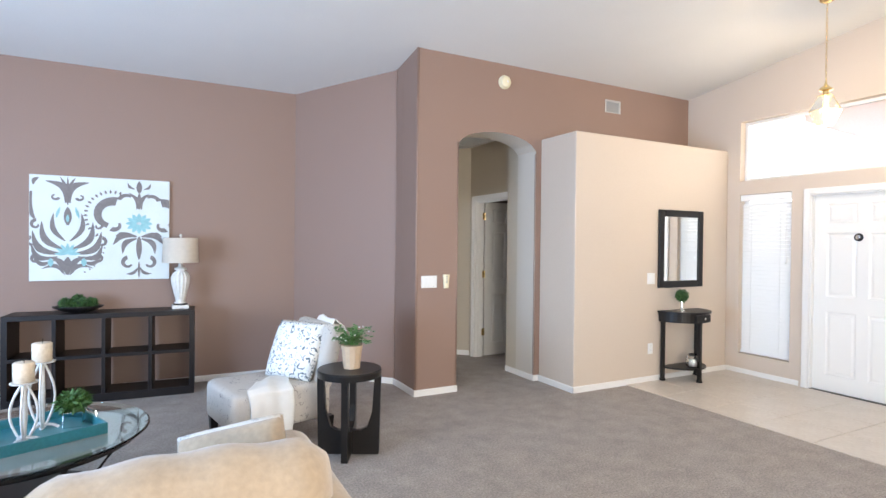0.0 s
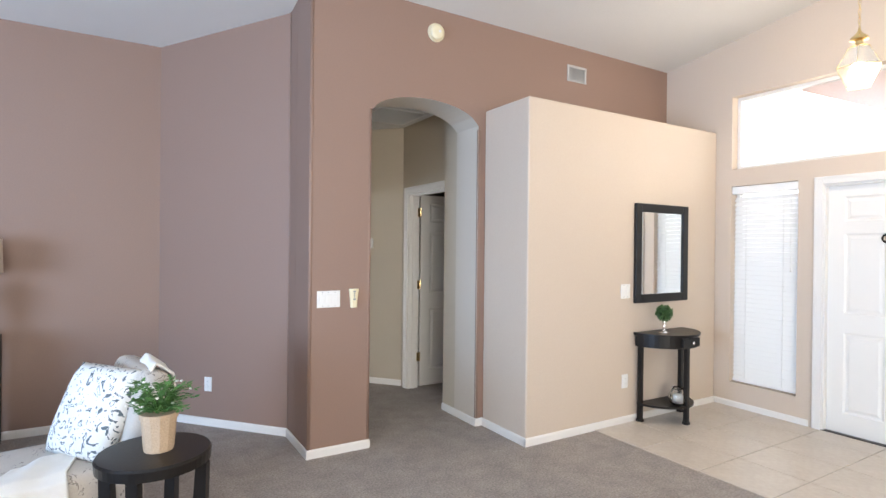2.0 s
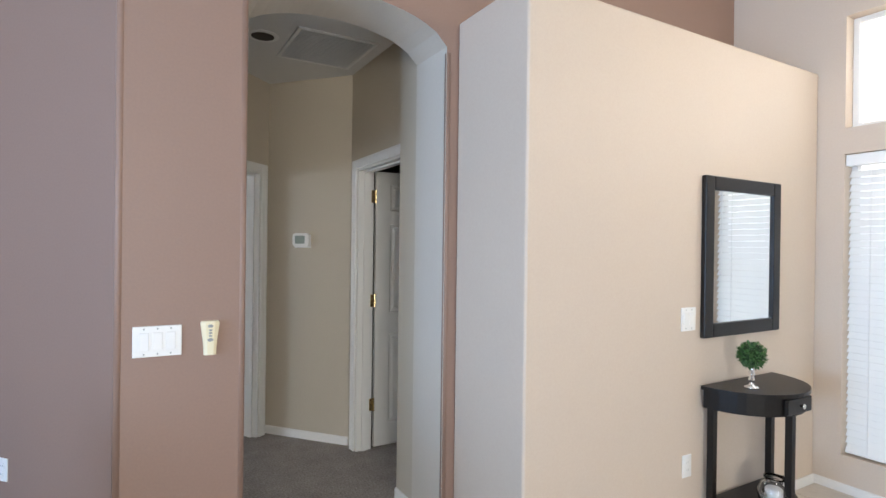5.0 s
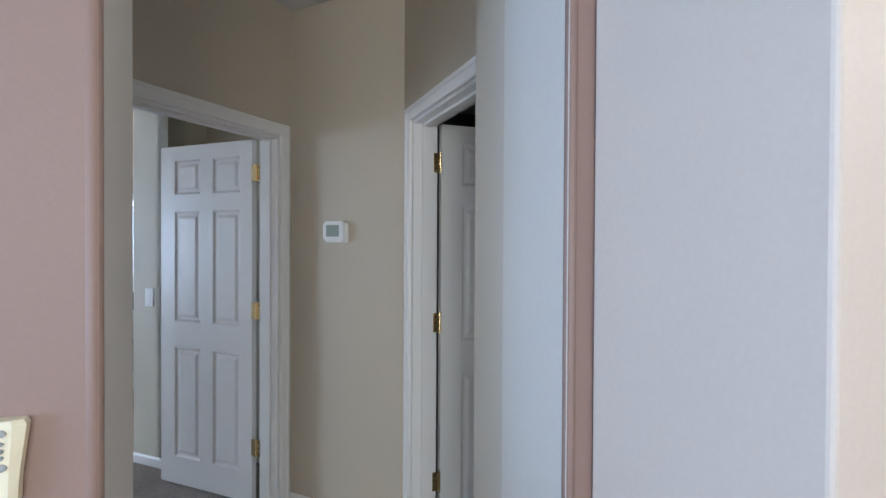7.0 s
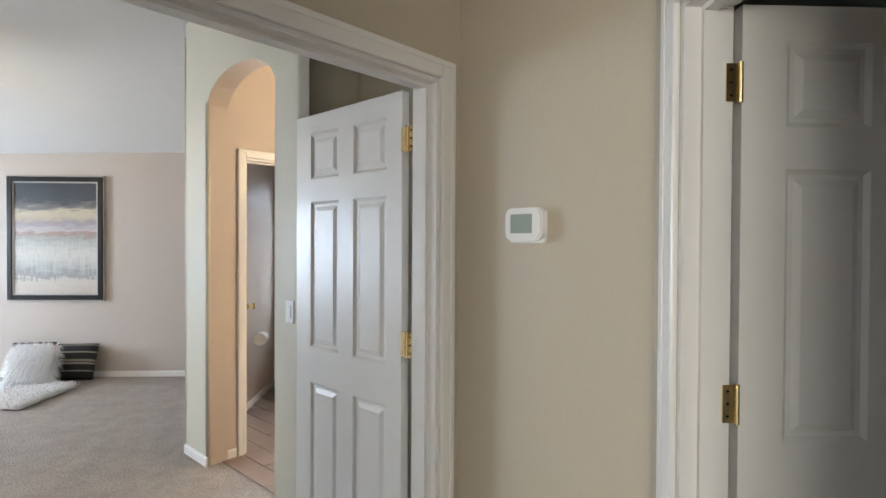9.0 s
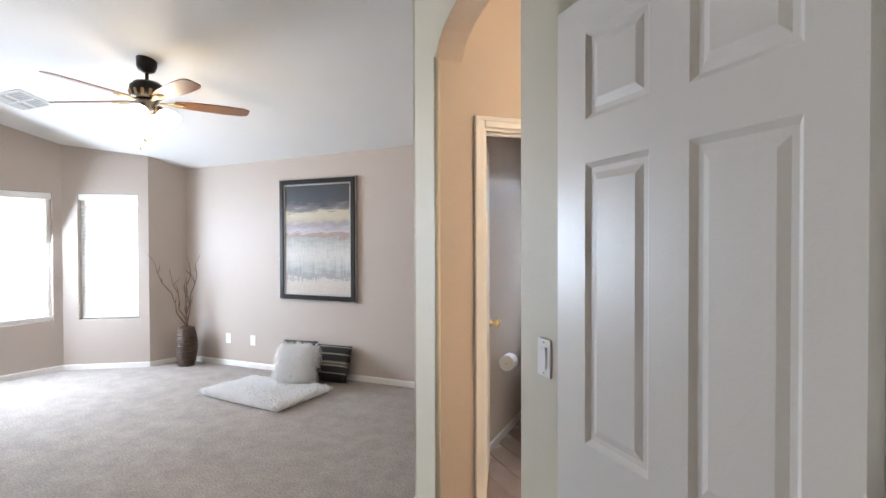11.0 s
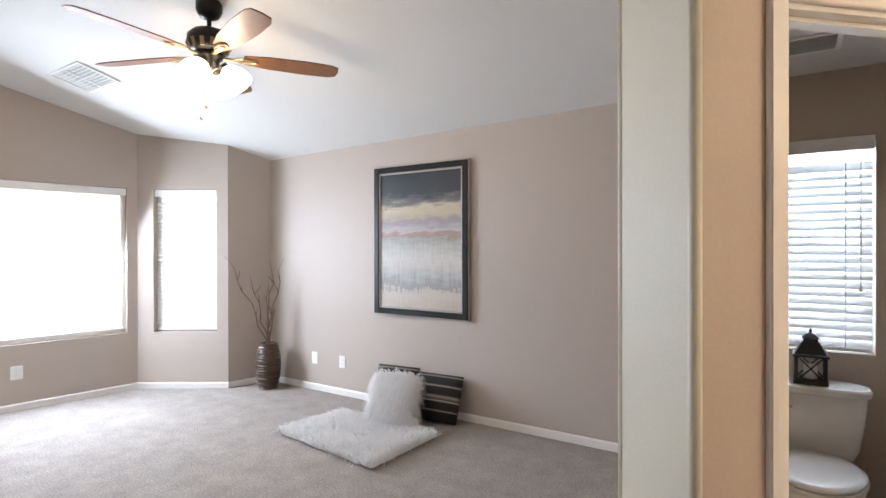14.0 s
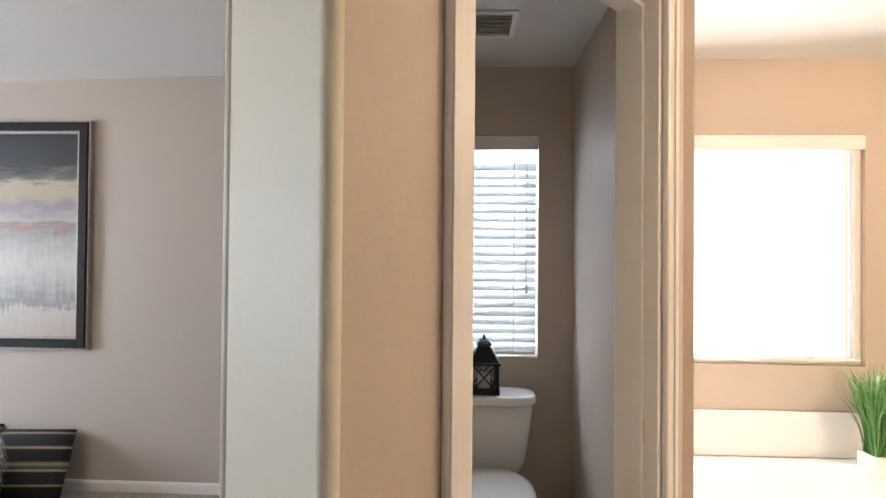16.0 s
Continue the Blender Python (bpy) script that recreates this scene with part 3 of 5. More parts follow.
plate("wall_outlet", m3 @ pose(0.72, 0, 0.33), 0.09, 0.118, "white wall outlet under the wide window", "outlet", "outlet", group="wall outlets")
mn, _ = line((1.82, 6.63), (2.657, 5.672))
plate("wall_outlet", mn @ pose(0.52, 0, 0.34), 0.072, 0.116, "white wall outlet on the brown niche wall", "outlet", "outlet", group="wall outlets")

rc = empty("fan_remote", pose(2.985, 5.15, 1.106) @ Matrix.Scale(1.12, 4), "cream fan remote in its wall cradle", "remote")
bm = bmesh.new()
prof = [(-0.058, 0.020), (-0.03, 0.021), (0.0, 0.024), (0.03, 0.028), (0.055, 0.031), (0.062, 0.027)]
rg = [[bm.verts.new((sx * w, y, z)) for sx, y in ((-1, 0), (-1, -0.018), (-0.5, -0.024), (0.5, -0.024), (1, -0.018), (1, 0))] for z, w in prof]
for a, b in zip(rg, rg[1:]):
    for i in range(5):
        bm.faces.new((a[i], a[i + 1], b[i + 1], b[i]))
bm.faces.new(rg[0][::-1])
bm.faces.new(rg[-1])
bmesh.ops.recalc_face_normals(bm, faces=bm.faces[:])
part("casing", bm, M_IVORY, rc)
for z, w in ((0.045, 0.009), (0.030, 0.006), (0.020, 0.006), (0.010, 0.006), (-0.004, 0.010)):
    part("button", lathe([(w, 0), (w, 0.003), (w * 0.7, 0.004)], 12, 1, 0.6), M_GREYP, rc).matrix_local = pose(0, -0.0235, z, 90)

sd = empty("smoke_detector", pose(3.652, 5.15, 3.17), "round cream smoke detector high on the wall", "smoke detector")
part("base", lathe([(0.072, 0), (0.072, 0.012), (0.066, 0.016)], 32), M_IVORY, sd).matrix_local = pose(0, 0, 0, 90)
part("cover", lathe([(0.064, 0.016), (0.060, 0.036), (0.040, 0.046), (0.015, 0.048)], 32), M_IVORY, sd, smooth=True).matrix_local = pose(0, 0, 0, 90)
part("test_button", lathe([(0.012, 0.046), (0.011, 0.052)], 16), M_WHITE, sd).matrix_local = pose(0.012, 0, 0.0, 90)


def grille(name, m, w, h, label, nx, vertical=True, material=None):
    top = empty(name, m, label, "vent")
    f = 0.022
    for a, b, c, d in ((-w / 2, w / 2, h / 2 - f, h / 2), (-w / 2, w / 2, -h / 2, -h / 2 + f), (-w / 2, -w / 2 + f, -h / 2 + f, h / 2 - f), (w / 2 - f, w / 2, -h / 2 + f, h / 2 - f)):
        part("frame", box(a, b, -0.010, 0, c, d, 0.002), M_WHITE, top)
    part("backing", box(-w / 2 + f, w / 2 - f, -0.002, 0, -h / 2 + f, h / 2 - f), M_VENT, top)
    src = None
    for i in range(nx):
        if vertical:
            x = -w / 2 + f + (w - 2 * f) * (i + 0.5) / nx
            mm = pose(x, -0.006, 0, 0, 0, 35)
        else:
            z = -h / 2 + f + (h - 2 * f) * (i + 0.5) / nx
            mm = pose(0, -0.006, z, 35)
        if src is None:
            sp = (w - 2 * f) / nx if vertical else (h - 2 * f) / nx
            bm = box(-sp * 0.45, sp * 0.45, -0.0008, 0.0008, -h / 2 + f, h / 2 - f) if vertical else box(-w / 2 + f, w / 2 - f, -0.0008, 0.0008, -sp * 0.45, sp * 0.45)
            src = bpy.data.meshes.new("slat")
            bm.to_mesh(src)
            bm.free()
            src.materials.append(material or M_WHITE)
        s = new("slat", src)
        s.parent = top
        s.matrix_local = mm
    return top


vent = grille("wall_vent", pose(5.18, 5.15, 3.11), 0.24, 0.15, "pale grey louvred air vent high on the brown wall", 12, True, M_VENT)
for piece in vent.children:
    piece.data.materials[0] = M_VENT
grille("return_air_grille", pose(3.78, 6.20, 2.75, 90, 0, 0), 0.50, 0.56, "grey filtered return air grille in the hall ceiling", 24, False)
vz = bed_ceiling(-2.43, 9.3)
cv = grille("ceiling_vent", pose(-2.43, 9.30, vz, -13.5) @ pose(0, 0, 0, 90), 0.52, 0.32, "white four-way ceiling air vent", 9, False)
part("divider", box(-0.008, 0.008, -0.014, -0.002, -0.13, 0.13), M_WHITE, cv)
part("divider", box(-0.20, 0.20, -0.014, -0.002, -0.006, 0.006), M_WHITE, cv)
ef = grille("exhaust_fan", pose(2.36, 10.22, 2.33, 90), 0.24, 0.24, "white ceiling exhaust fan cover", 8, False)

dl = empty("downlight", pose(3.38, 6.18, 2.75), "recessed ceiling downlight, switched off", "downlight")
part("trim_ring", lathe([(0.095, 0.0), (0.095, -0.006), (0.072, -0.008), (0.068, 0.0)], 32), M_WHITE, dl)
part("baffle", lathe([(0.067, -0.0075), (0.05, -0.004), (0.02, -0.003)], 32), M_BLACKM, dl)

th = empty("thermostat", line(A, B)[0] @ pose(0.325, 0, 1.522) @ Matrix.Scale(1.12, 4), "white digital thermostat on the hall wall", "thermostat")
part("base", box(-0.064, 0.064, -0.012, 0, -0.052, 0.040, 0.004), M_WHITE, th)
round_case = [(sx * 0.042 + 0.024 * math.cos(radians(a)), 0.0015 + sz * 0.0225 + 0.024 * math.sin(radians(a))) for sx, sz, a0 in ((1, 1, 0), (-1, 1, 90), (-1, -1, 180), (1, -1, 270)) for a in range(a0, a0 + 91, 15)]
bm = prism(round_case, 0.012, 0.034)
bmesh.ops.bevel(bm, geom=[e for e in bm.edges if all(v.co.z > 0.03 for v in e.verts)], offset=0.005, segments=2, affect="EDGES")
part("case", bm, M_WHITE, th).matrix_local = pose(0, 0, 0, 90)
part("display", box(-0.042, 0.034, -0.0350, -0.0335, -0.024, 0.030), M_LCD, th)


# ---- entry things ----
def half_disc(r, z0, z1, n=24, depth=1.0):
    return prism([(r * math.cos(math.pi + math.pi * i / n), depth * r * math.sin(math.pi + math.pi * i / n)) for i in range(n + 1)], z0, z1)


ct = empty("console_table", pose(5.635, 4.565, 0) @ Matrix.Diagonal((0.87, 0.87, 1, 1)), "black half-moon console table with a drawer and lower shelf", "table")
part("tabletop", half_disc(0.385, 0.752, 0.772), M_BLACKW, ct)
part("apron", half_disc(0.360, 0.655, 0.752), M_BLACKW, ct)
part("shelf", half_disc(0.330, 0.148, 0.166), M_BLACKW, ct)
dr = part("drawer_front", box(-0.13, 0.13, -0.367, -0.345, 0.665, 0.742, 0.004), M_BLACKW, ct)
part("knob", lathe([(0.006, 0), (0.006, 0.012), (0.013, 0.016), (0.013, 0.024), (0.006, 0.028)], 16), M_CHROME, dr, "small silver knob", smooth=True).matrix_local = pose(0, -0.367, 0.704, 90)
part("knob", lathe([(0.006, 0), (0.006, 0.012), (0.013, 0.016), (0.013, 0.024), (0.006, 0.028)], 16), M_CHROME, ct, "small silver knob", smooth=True).matrix_local = pose(0.30, -0.21, 0.704, 90, 0, 55)
for x, y in ((-0.315, -0.03), (0.315, -0.03), (0.0, -0.315)):
    bm = bmesh.new()
    add_box(bm, x - 0.02, x + 0.02, y - 0.02, y + 0.02, 0.03, 0.655)
    add_box(bm, x - 0.026, x + 0.026, y - 0.026, y + 0.026, 0.0, 0.03)
    part("leg", bm, M_BLACKW, ct)

mi = empty("wall_mirror", pose(5.671, 4.586, 1.449), "rectangular mirror in a wide black wooden frame", "mirror")
w, h, f = 0.358, 0.431, 0.075
part("backing", box(-w + 0.01, w - 0.01, -0.012, 0, -h + 0.01, h - 0.01), M_BLACKW, mi)
part("glass", box(-w + f, w - f, -0.016, -0.012, -h + f, h - f), M_MIRROR, mi, "silvered mirror glass")
for a, b, c, d in ((-w, -w + f, -h, h), (w - f, w, -h, h), (-w + f, w - f, h - f, h), (-w + f, w - f, -h, -h + f)):
    part("frame", box(a, b, -0.030, 0, c, d, 0.006), M_BLACKW, mi)


def leaf_ball(r, n, size, seed, squash=1.0, hollow=0.75):
    """A crown of many small leaves."""
    rnd = random.Random(seed)
    bm = bmesh.new()
    for _ in range(n):
        d = Vector((rnd.gauss(0, 1), rnd.gauss(0, 1), rnd.gauss(0, 1))).normalized()
        c = d * r * (hollow + (1 - hollow) * rnd.random())
        c.z *= squash
        u = Vector((rnd.gauss(0, 1), rnd.gauss(0, 1), rnd.gauss(0, 1))).cross(d).normalized()
        t = (d + 0.8 * u).normalized()
        s = t.cross(u + 0.2 * d).normalized()
        k = size * (0.6 + 0.8 * rnd.random())
        v = [bm.verts.new(c - t * k * 0.6), bm.verts.new(c + s * k * 0.32), bm.verts.new(c + t * k), bm.verts.new(c - s * k * 0.32)]
        bm.faces.new(v)
    return bm


M_LEAF = mat("boxwood_leaf", (0.045, 0.12, 0.025), 0.55, var=0.5, scale=40)
M_LEAF2 = mat("fern_leaf", (0.10, 0.24, 0.06), 0.5, var=0.4, scale=30)
M_MOSS = mat("moss", (0.02, 0.05, 0.012), 0.9, var=0.5, scale=60, bump=1.0, bscale=150)
tp = empty("topiary", pose(5.50, 4.415, 0.772), "small round green topiary on a silver stand", "plant")
part("stand", lathe([(0.036, 0), (0.036, 0.006), (0.014, 0.014), (0.010, 0.03), (0.017, 0.045), (0.009, 0.06), (0.016, 0.08), (0.008, 0.10), (0.012, 0.115)], 20), M_CHROME, tp, "turned silver stand", smooth=True)
part("core", lathe([(0.01, 0.11), (0.045, 0.13), (0.055, 0.17), (0.045, 0.21), (0.01, 0.23)], 16), M_MOSS, tp, smooth=True)
part("foliage", leaf_ball(0.070, 700, 0.014, 3), M_LEAF, tp, "clipped green foliage").matrix_local = pose(0, 0, 0.170)

gj = empty("glass_jar", pose(5.62, 4.36, 0.166), "clear glass jar with handles holding a white candle", "jar")
part("body", lathe([(0.05, 0), (0.072, 0.02), (0.078, 0.06), (0.06, 0.11), (0.045, 0.125), (0.05, 0.14), (0.047, 0.14), (0.042, 0.125), (0.056, 0.108), (0.074, 0.06), (0.068, 0.022), (0.045, 0.005)], 28), M_GLASS, gj, smooth=True)
part("candle", lathe([(0.042, 0.006), (0.042, 0.075), (0.036, 0.080)], 24), M_WHITE, gj, "white pillar candle", smooth=True)
for sx in (-1, 1):
    part("handle", tube([(sx * 0.046, 0, 0.13), (sx * 0.085, 0, 0.125), (sx * 0.098, 0, 0.09), (sx * 0.076, 0, 0.06)], 0.006, 8), M_GLASS, gj, smooth=True)

# pendant lantern
pd = empty("pendant_lantern", pose(5.60, 3.075, 2.56), "lit brass and glass pendant lantern on a chain", "pendant lamp")
pz = living_ceiling(0, 3.075) - 2.56
part("canopy", lathe([(0.02, pz - 0.05), (0.055, pz - 0.03), (0.065, pz - 0.005), (0.065, pz + 0.01)], 24), M_BRASS, pd, smooth=True)
bm = bmesh.new()
z = 0.36
k = 0
while z < pz - 0.05:
    pts = [(0.008 * math.cos(a) * (k % 2 == 0), 0.008 * math.cos(a) * (k % 2), z + 0.016 + 0.019 * math.sin(a)) for a in [i * math.pi / 4 for i in range(9)]]
    add_tube(bm, pts, 0.0022, 5)
    z += 0.030
    k += 1
part("chain", bm, M_BRASS, pd)
part("cap", lathe([(0.060, 0.235), (0.048, 0.243), (0.022, 0.255), (0.022, 0.275), (0.050, 0.285), (0.048, 0.30), (0.020, 0.325), (0.008, 0.345), (0.008, 0.365)], 20), M_BRASS, pd)
NS = 6
lev = ((0.060, 0.235), (0.128, 0.105), (0.068, -0.02))
M_FROST = glass_mat("bevelled_glass", (1, 0.98, 0.94), 0.22)
rr = [[Vector((r * math.cos(i * 2 * math.pi / NS + 0.3), r * math.sin(i * 2 * math.pi / NS + 0.3), z)) for i in range(NS)] for r, z in lev]
for i in range(NS):
    for a, b in zip(rr, rr[1:]):
        bm = bmesh.new()
        q = [bm.verts.new(p) for p in (a[i], a[(i + 1) % NS], b[(i + 1) % NS], b[i])]
        bm.faces.new(q)
        gl = part("glass_panel", bm, M_FROST, pd, "bevelled clear glass panel")
        gl.visible_shadow = False
for i in range(NS):
    bm = bmesh.new()
    add_tube(bm, [rr[0][i], rr[1][i], rr[2][i]], 0.0024, 6)
    add_tube(bm, [rr[1][i], rr[1][(i + 1) % NS]], 0.0022, 6)
    add_tube(bm, [rr[2][i], rr[2][(i + 1) % NS]], 0.0022, 6)
    part("rib", bm, M_BRASS, pd)
M_BULB = glow_mat("lit_bulb", (1.0, 0.90, 0.72), 22.0)
for i in range(3):
    a = i * 2.1
    b = part("bulb", lathe([(0.008, 0.05), (0.018, 0.08), (0.020, 0.10), (0.010, 0.14), (0.003, 0.165)], 12), M_BULB, pd, "lit candle bulb", smooth=True)
    b.matrix_local = pose(0.045 * math.cos(a), 0.045 * math.sin(a), 0.02)
    b.visible_shadow = False


# ---- bedroom ----
M_BLADE = mat("walnut_blade", (0.20, 0.085, 0.035), 0.35, var=0.35, scale=6, bump=0.05, bscale=50)
M_SHADE = glow_mat("lit_frosted_glass", (1.0, 0.88, 0.70), 8.0)
fz = bed_ceiling(-0.54, 9.17)
fan = empty("ceiling_fan", pose(-0.54, 9.17, fz), "dark bronze ceiling fan with five walnut blades and lit shades", "ceiling fan")
part("canopy", lathe([(0.02, -0.10), (0.055, -0.085), (0.072, -0.05), (0.074, 0.02)], 32), M_BLACKM, fan, smooth=True)
part("downrod", lathe([(0.013, -0.17), (0.013, -0.09)], 16), M_BLACKM, fan)
part("motor_housing", lathe([(0.03, -0.16), (0.09, -0.17), (0.118, -0.20), (0.122, -0.25), (0.10, -0.29), (0.06, -0.30)], 40), M_BLACKM, fan, smooth=True)
M_BAND = mat("antique_brass", (0.35, 0.27, 0.16), 0.35, 0.9)
for i in range(14):
    a = i * 2 * math.pi / 14
    part("filigree", box(-0.011, 0.011, -0.003, 0.003, -0.025, 0.025, 0.002), M_BAND, fan).matrix_local = pose(0.117 * math.cos(a), 0.117 * math.sin(a), -0.262, 0, 0, math.degrees(a) + 90) @ pose(0, 0, 0, 22)
part("hub", lathe([(0.085, -0.30), (0.075, -0.325), (0.055, -0.34), (0.055, -0.37), (0.03, -0.39)], 32), M_BLACKM, fan, smooth=True)
for i in range(5):
    a = 72 * i + 57
    mm = pose(0, 0, -0.315, 0, 0, a)
    bm = bmesh.new()
    add_box(bm, 0.07, 0.22, -0.014, 0.014, -0.006, 0.004)
    for s in (-1, 1):
        add_tube(bm, [(0.14, s * 0.012, 0), (0.18, s * 0.03, 0), (0.24, s * 0.022, 0), (0.27, 0, 0)], 0.007, 6)
    part("blade_iron", bm, M_BAND, fan).matrix_local = mm
    outline = [(0.19, -0.045), (0.32, -0.066), (0.55, -0.076), (0.70, -0.070), (0.745, -0.050), (0.752, 0.0), (0.745, 0.050), (0.70, 0.070), (0.55, 0.076), (0.32, 0.066), (0.19, 0.045)]
    part("blade", prism(outline, 0.004, 0.011), M_BLADE, fan, "walnut fan blade").matrix_local = mm @ pose(0, 0, 0, -12)
for i in range(4):
    a = radians(90 * i + 30)
    mm = pose(0.085 * math.cos(a), 0.085 * math.sin(a), -0.365, 0, 0, math.degrees(a)) @ pose(0, 0, 0, 0, -38, 0)
    arm = part("lamp_arm", lathe([(0.012, -0.05), (0.022, -0.03), (0.020, 0.0)], 14), M_BLACKM, fan)
    arm.matrix_local = mm
    sh = part("shade", lathe([(0.026, -0.03), (0.066, -0.060), (0.094, -0.115), (0.104, -0.175), (0.099, -0.175), (0.089, -0.115), (0.060, -0.066), (0.01, -0.05)], 24), M_SHADE, fan, "lit frosted glass shade", smooth=True)
    sh.matrix_local = mm @ Matrix.Scale(0.84, 4)
    sh.visible_shadow = False
for dx, ln in ((0.02, 0.22), (-0.03, 0.28)):
    bm = tube([(dx, -0.03, -0.38), (dx, -0.03, -0.38 - ln)], 0.0016, 5)
    ch = part("pull_chain", bm, M_BAND, fan)
    part("pull_knob", lathe([(0.004, 0), (0.010, 0.008), (0.008, 0.02), (0.003, 0.026)], 12), M_BAND, ch, smooth=True).matrix_local = pose(dx, -0.03, -0.405 - ln)


def ramp_mat(name, stops, axis="Z", rough=0.6, noise_amt=0.05, scale=6.0, stretch=(1, 1, 1), lo=0.0, hi=1.0, drip=0.0):
    """Colours laid in bands along an object's own axis, broken up by noise."""
    m = bpy.data.materials.new(name)
    m.use_nodes = True
    nt = m.node_tree
    b = nt.nodes["Principled BSDF"]
    b.inputs["Roughness"].default_value = rough
    tc = nt.nodes.new("ShaderNodeTexCoord")
    mp = nt.nodes.new("ShaderNodeMapping")
    mp.inputs["Scale"].default_value = stretch
    nz = nt.nodes.new("ShaderNodeTexNoise")
    nz.inputs["Scale"].default_value = scale
    nz.inputs["Detail"].default_value = 8
    nz.inputs["Roughness"].default_value = 0.7
    sep = nt.nodes.new("ShaderNodeSeparateXYZ")
    nt.links.new(tc.outputs["Object"], mp.inputs[0])
    nt.links.new(mp.outputs[0], nz.inputs["Vector"])
    nt.links.new(tc.outputs["Object"], sep.inputs[0])
    mr = nt.nodes.new("ShaderNodeMapRange")
    mr.inputs[1].default_value, mr.inputs[2].default_value = lo, hi
    nt.links.new(sep.outputs[axis], mr.inputs[0])
    ad = nt.nodes.new("ShaderNodeMath")
    ad.operation = "MULTIPLY_ADD"
    ad.inputs[1].default_value = noise_amt
    nt.links.new(nz.outputs[0], ad.inputs[0])
    sub = nt.nodes.new("ShaderNodeMath")
    sub.operation = "SUBTRACT"
    sub.inputs[1].default_value = noise_amt / 2
    nt.links.new(mr.outputs[0], sub.inputs[0])
    nt.links.new(sub.outputs[0], ad.inputs[2])
    cr = nt.nodes.new("ShaderNodeValToRGB")
    e = cr.color_ramp.elements
    e[0].position, e[0].color = stops[0][0], (*stops[0][1], 1)
    e[1].position, e[1].color = stops[-1][0], (*stops[-1][1], 1)
    for p, c in stops[1:-1]:
        e.new(p).color = (*c, 1)
    last = ad.outputs[0]
    if drip:
        mp2 = nt.nodes.new("ShaderNodeMapping")
        mp2.inputs["Scale"].default_value = (38, 1, 2.2)
        nt.links.new(tc.outputs["Object"], mp2.inputs[0])
        n3 = nt.nodes.new("ShaderNodeTexNoise")
        n3.inputs["Scale"].default_value = 1.0
        n3.inputs["Detail"].default_value = 3
        nt.links.new(mp2.outputs[0], n3.inputs["Vector"])
        low = nt.nodes.new("ShaderNodeMapRange")
        low.inputs[1].default_value, low.inputs[2].default_value = 0.56, 0.40
        nt.links.new(mr.outputs[0], low.inputs[0])
        cen = nt.nodes.new("ShaderNodeMath")
        cen.operation = "SUBTRACT"
        cen.inputs[1].default_value = 0.5
        nt.links.new(n3.outputs[0], cen.inputs[0])
        mul = nt.nodes.new("ShaderNodeMath")
        mul.operation = "MULTIPLY"
        nt.links.new(cen.outputs[0], mul.inputs[0])
        nt.links.new(low.outputs[0], mul.inputs[1])
        ma = nt.nodes.new("ShaderNodeMath")
        ma.operation = "MULTIPLY_ADD"
        ma.inputs[1].default_value = drip
        nt.links.new(mul.outputs[0], ma.inputs[0])
        nt.links.new(last, ma.inputs[2])
        last = ma.outputs[0]
    nt.links.new(last, cr.inputs[0])
    nt.links.new(cr.outputs[0], b.inputs["Base Color"])
    return m


M_ABS = ramp_mat("abstract_painting", [(0.0, (0.46, 0.40, 0.34)), (0.12, (0.52, 0.47, 0.41)), (0.17, (0.27, 0.26, 0.25)), (0.25, (0.40, 0.40, 0.38)), (0.36, (0.54, 0.52, 0.47)), (0.46, (0.40, 0.39, 0.36)), (0.52, (0.31, 0.29, 0.26)), (0.545, (0.30, 0.19, 0.14)),
                                       (0.57, (0.44, 0.39, 0.39)), (0.64, (0.27, 0.24, 0.26)), (0.68, (0.42, 0.35, 0.25)), (0.735, (0.46, 0.39, 0.28)), (0.77, (0.15, 0.14, 0.13)), (0.84, (0.032, 0.036, 0.042)), (1.0, (0.022, 0.025, 0.030))],
                 noise_amt=0.24, scale=4, stretch=(1.2, 1, 6.0), lo=-0.60, hi=0.60, rough=0.4, drip=0.22)
M_SILV = mat("silver_leaf", (0.42, 0.40, 0.37), 0.35, 0.8, var=0.2, scale=30)
pic = empty("framed_painting", pose(-0.405, 11.08, 1.485), "abstract landscape painting in a black and silver frame", "painting")
w, h = 0.507, 0.667
part("canvas", box(-w + 0.07, w - 0.07, -0.022, -0.004, -h + 0.07, h - 0.07), M_ABS, pic, "banded grey and ochre abstract canvas")
for k, (o, i, y, mm) in enumerate(((0.0, 0.012, -0.034, M_SILV), (0.012, 0.062, -0.044, M_BLACKW), (0.062, 0.078, -0.034, M_SILV))):
    for a, b, c, d in ((-w + o, -w + i, -h + o, h - o), (w - i, w - o, -h + o, h - o), (-w + i, w - i, h - i, h - o), (-w + i, w - i, -h + o, -h + i)):
        part(("outer_moulding", "frame", "inner_moulding")[k], box(a, b, y, -0.001, c, d, 0.004), mm, pic)

M_WICKER = mat("woven_wicker", (0.070, 0.040, 0.026), 0.35, var=0.7, scale=25, bump=0.6, bscale=70)
vs = empty("floor_vase", pose(-2.16, 10.86, 0), "tall dark woven floor vase with bare branches", "vase")
prof = []
for i in range(72):
    u = i / 71
    r = 0.068 + 0.055 * math.sin(math.pi * (0.10 + 0.78 * u)) + 0.005 * math.sin(i * math.pi * 0.5) + 0.004 * math.sin(i * 0.9)
    prof.append((r, 0.46 * u))
prof += [(0.072, 0.46), (0.066, 0.40), (0.02, 0.39)]
part("body", lathe(prof, 36), M_WICKER, vs, smooth=True)
M_TWIG = mat("bare_twig", (0.14, 0.085, 0.055), 0.8, var=0.3, scale=40)
rnd = random.Random(8)
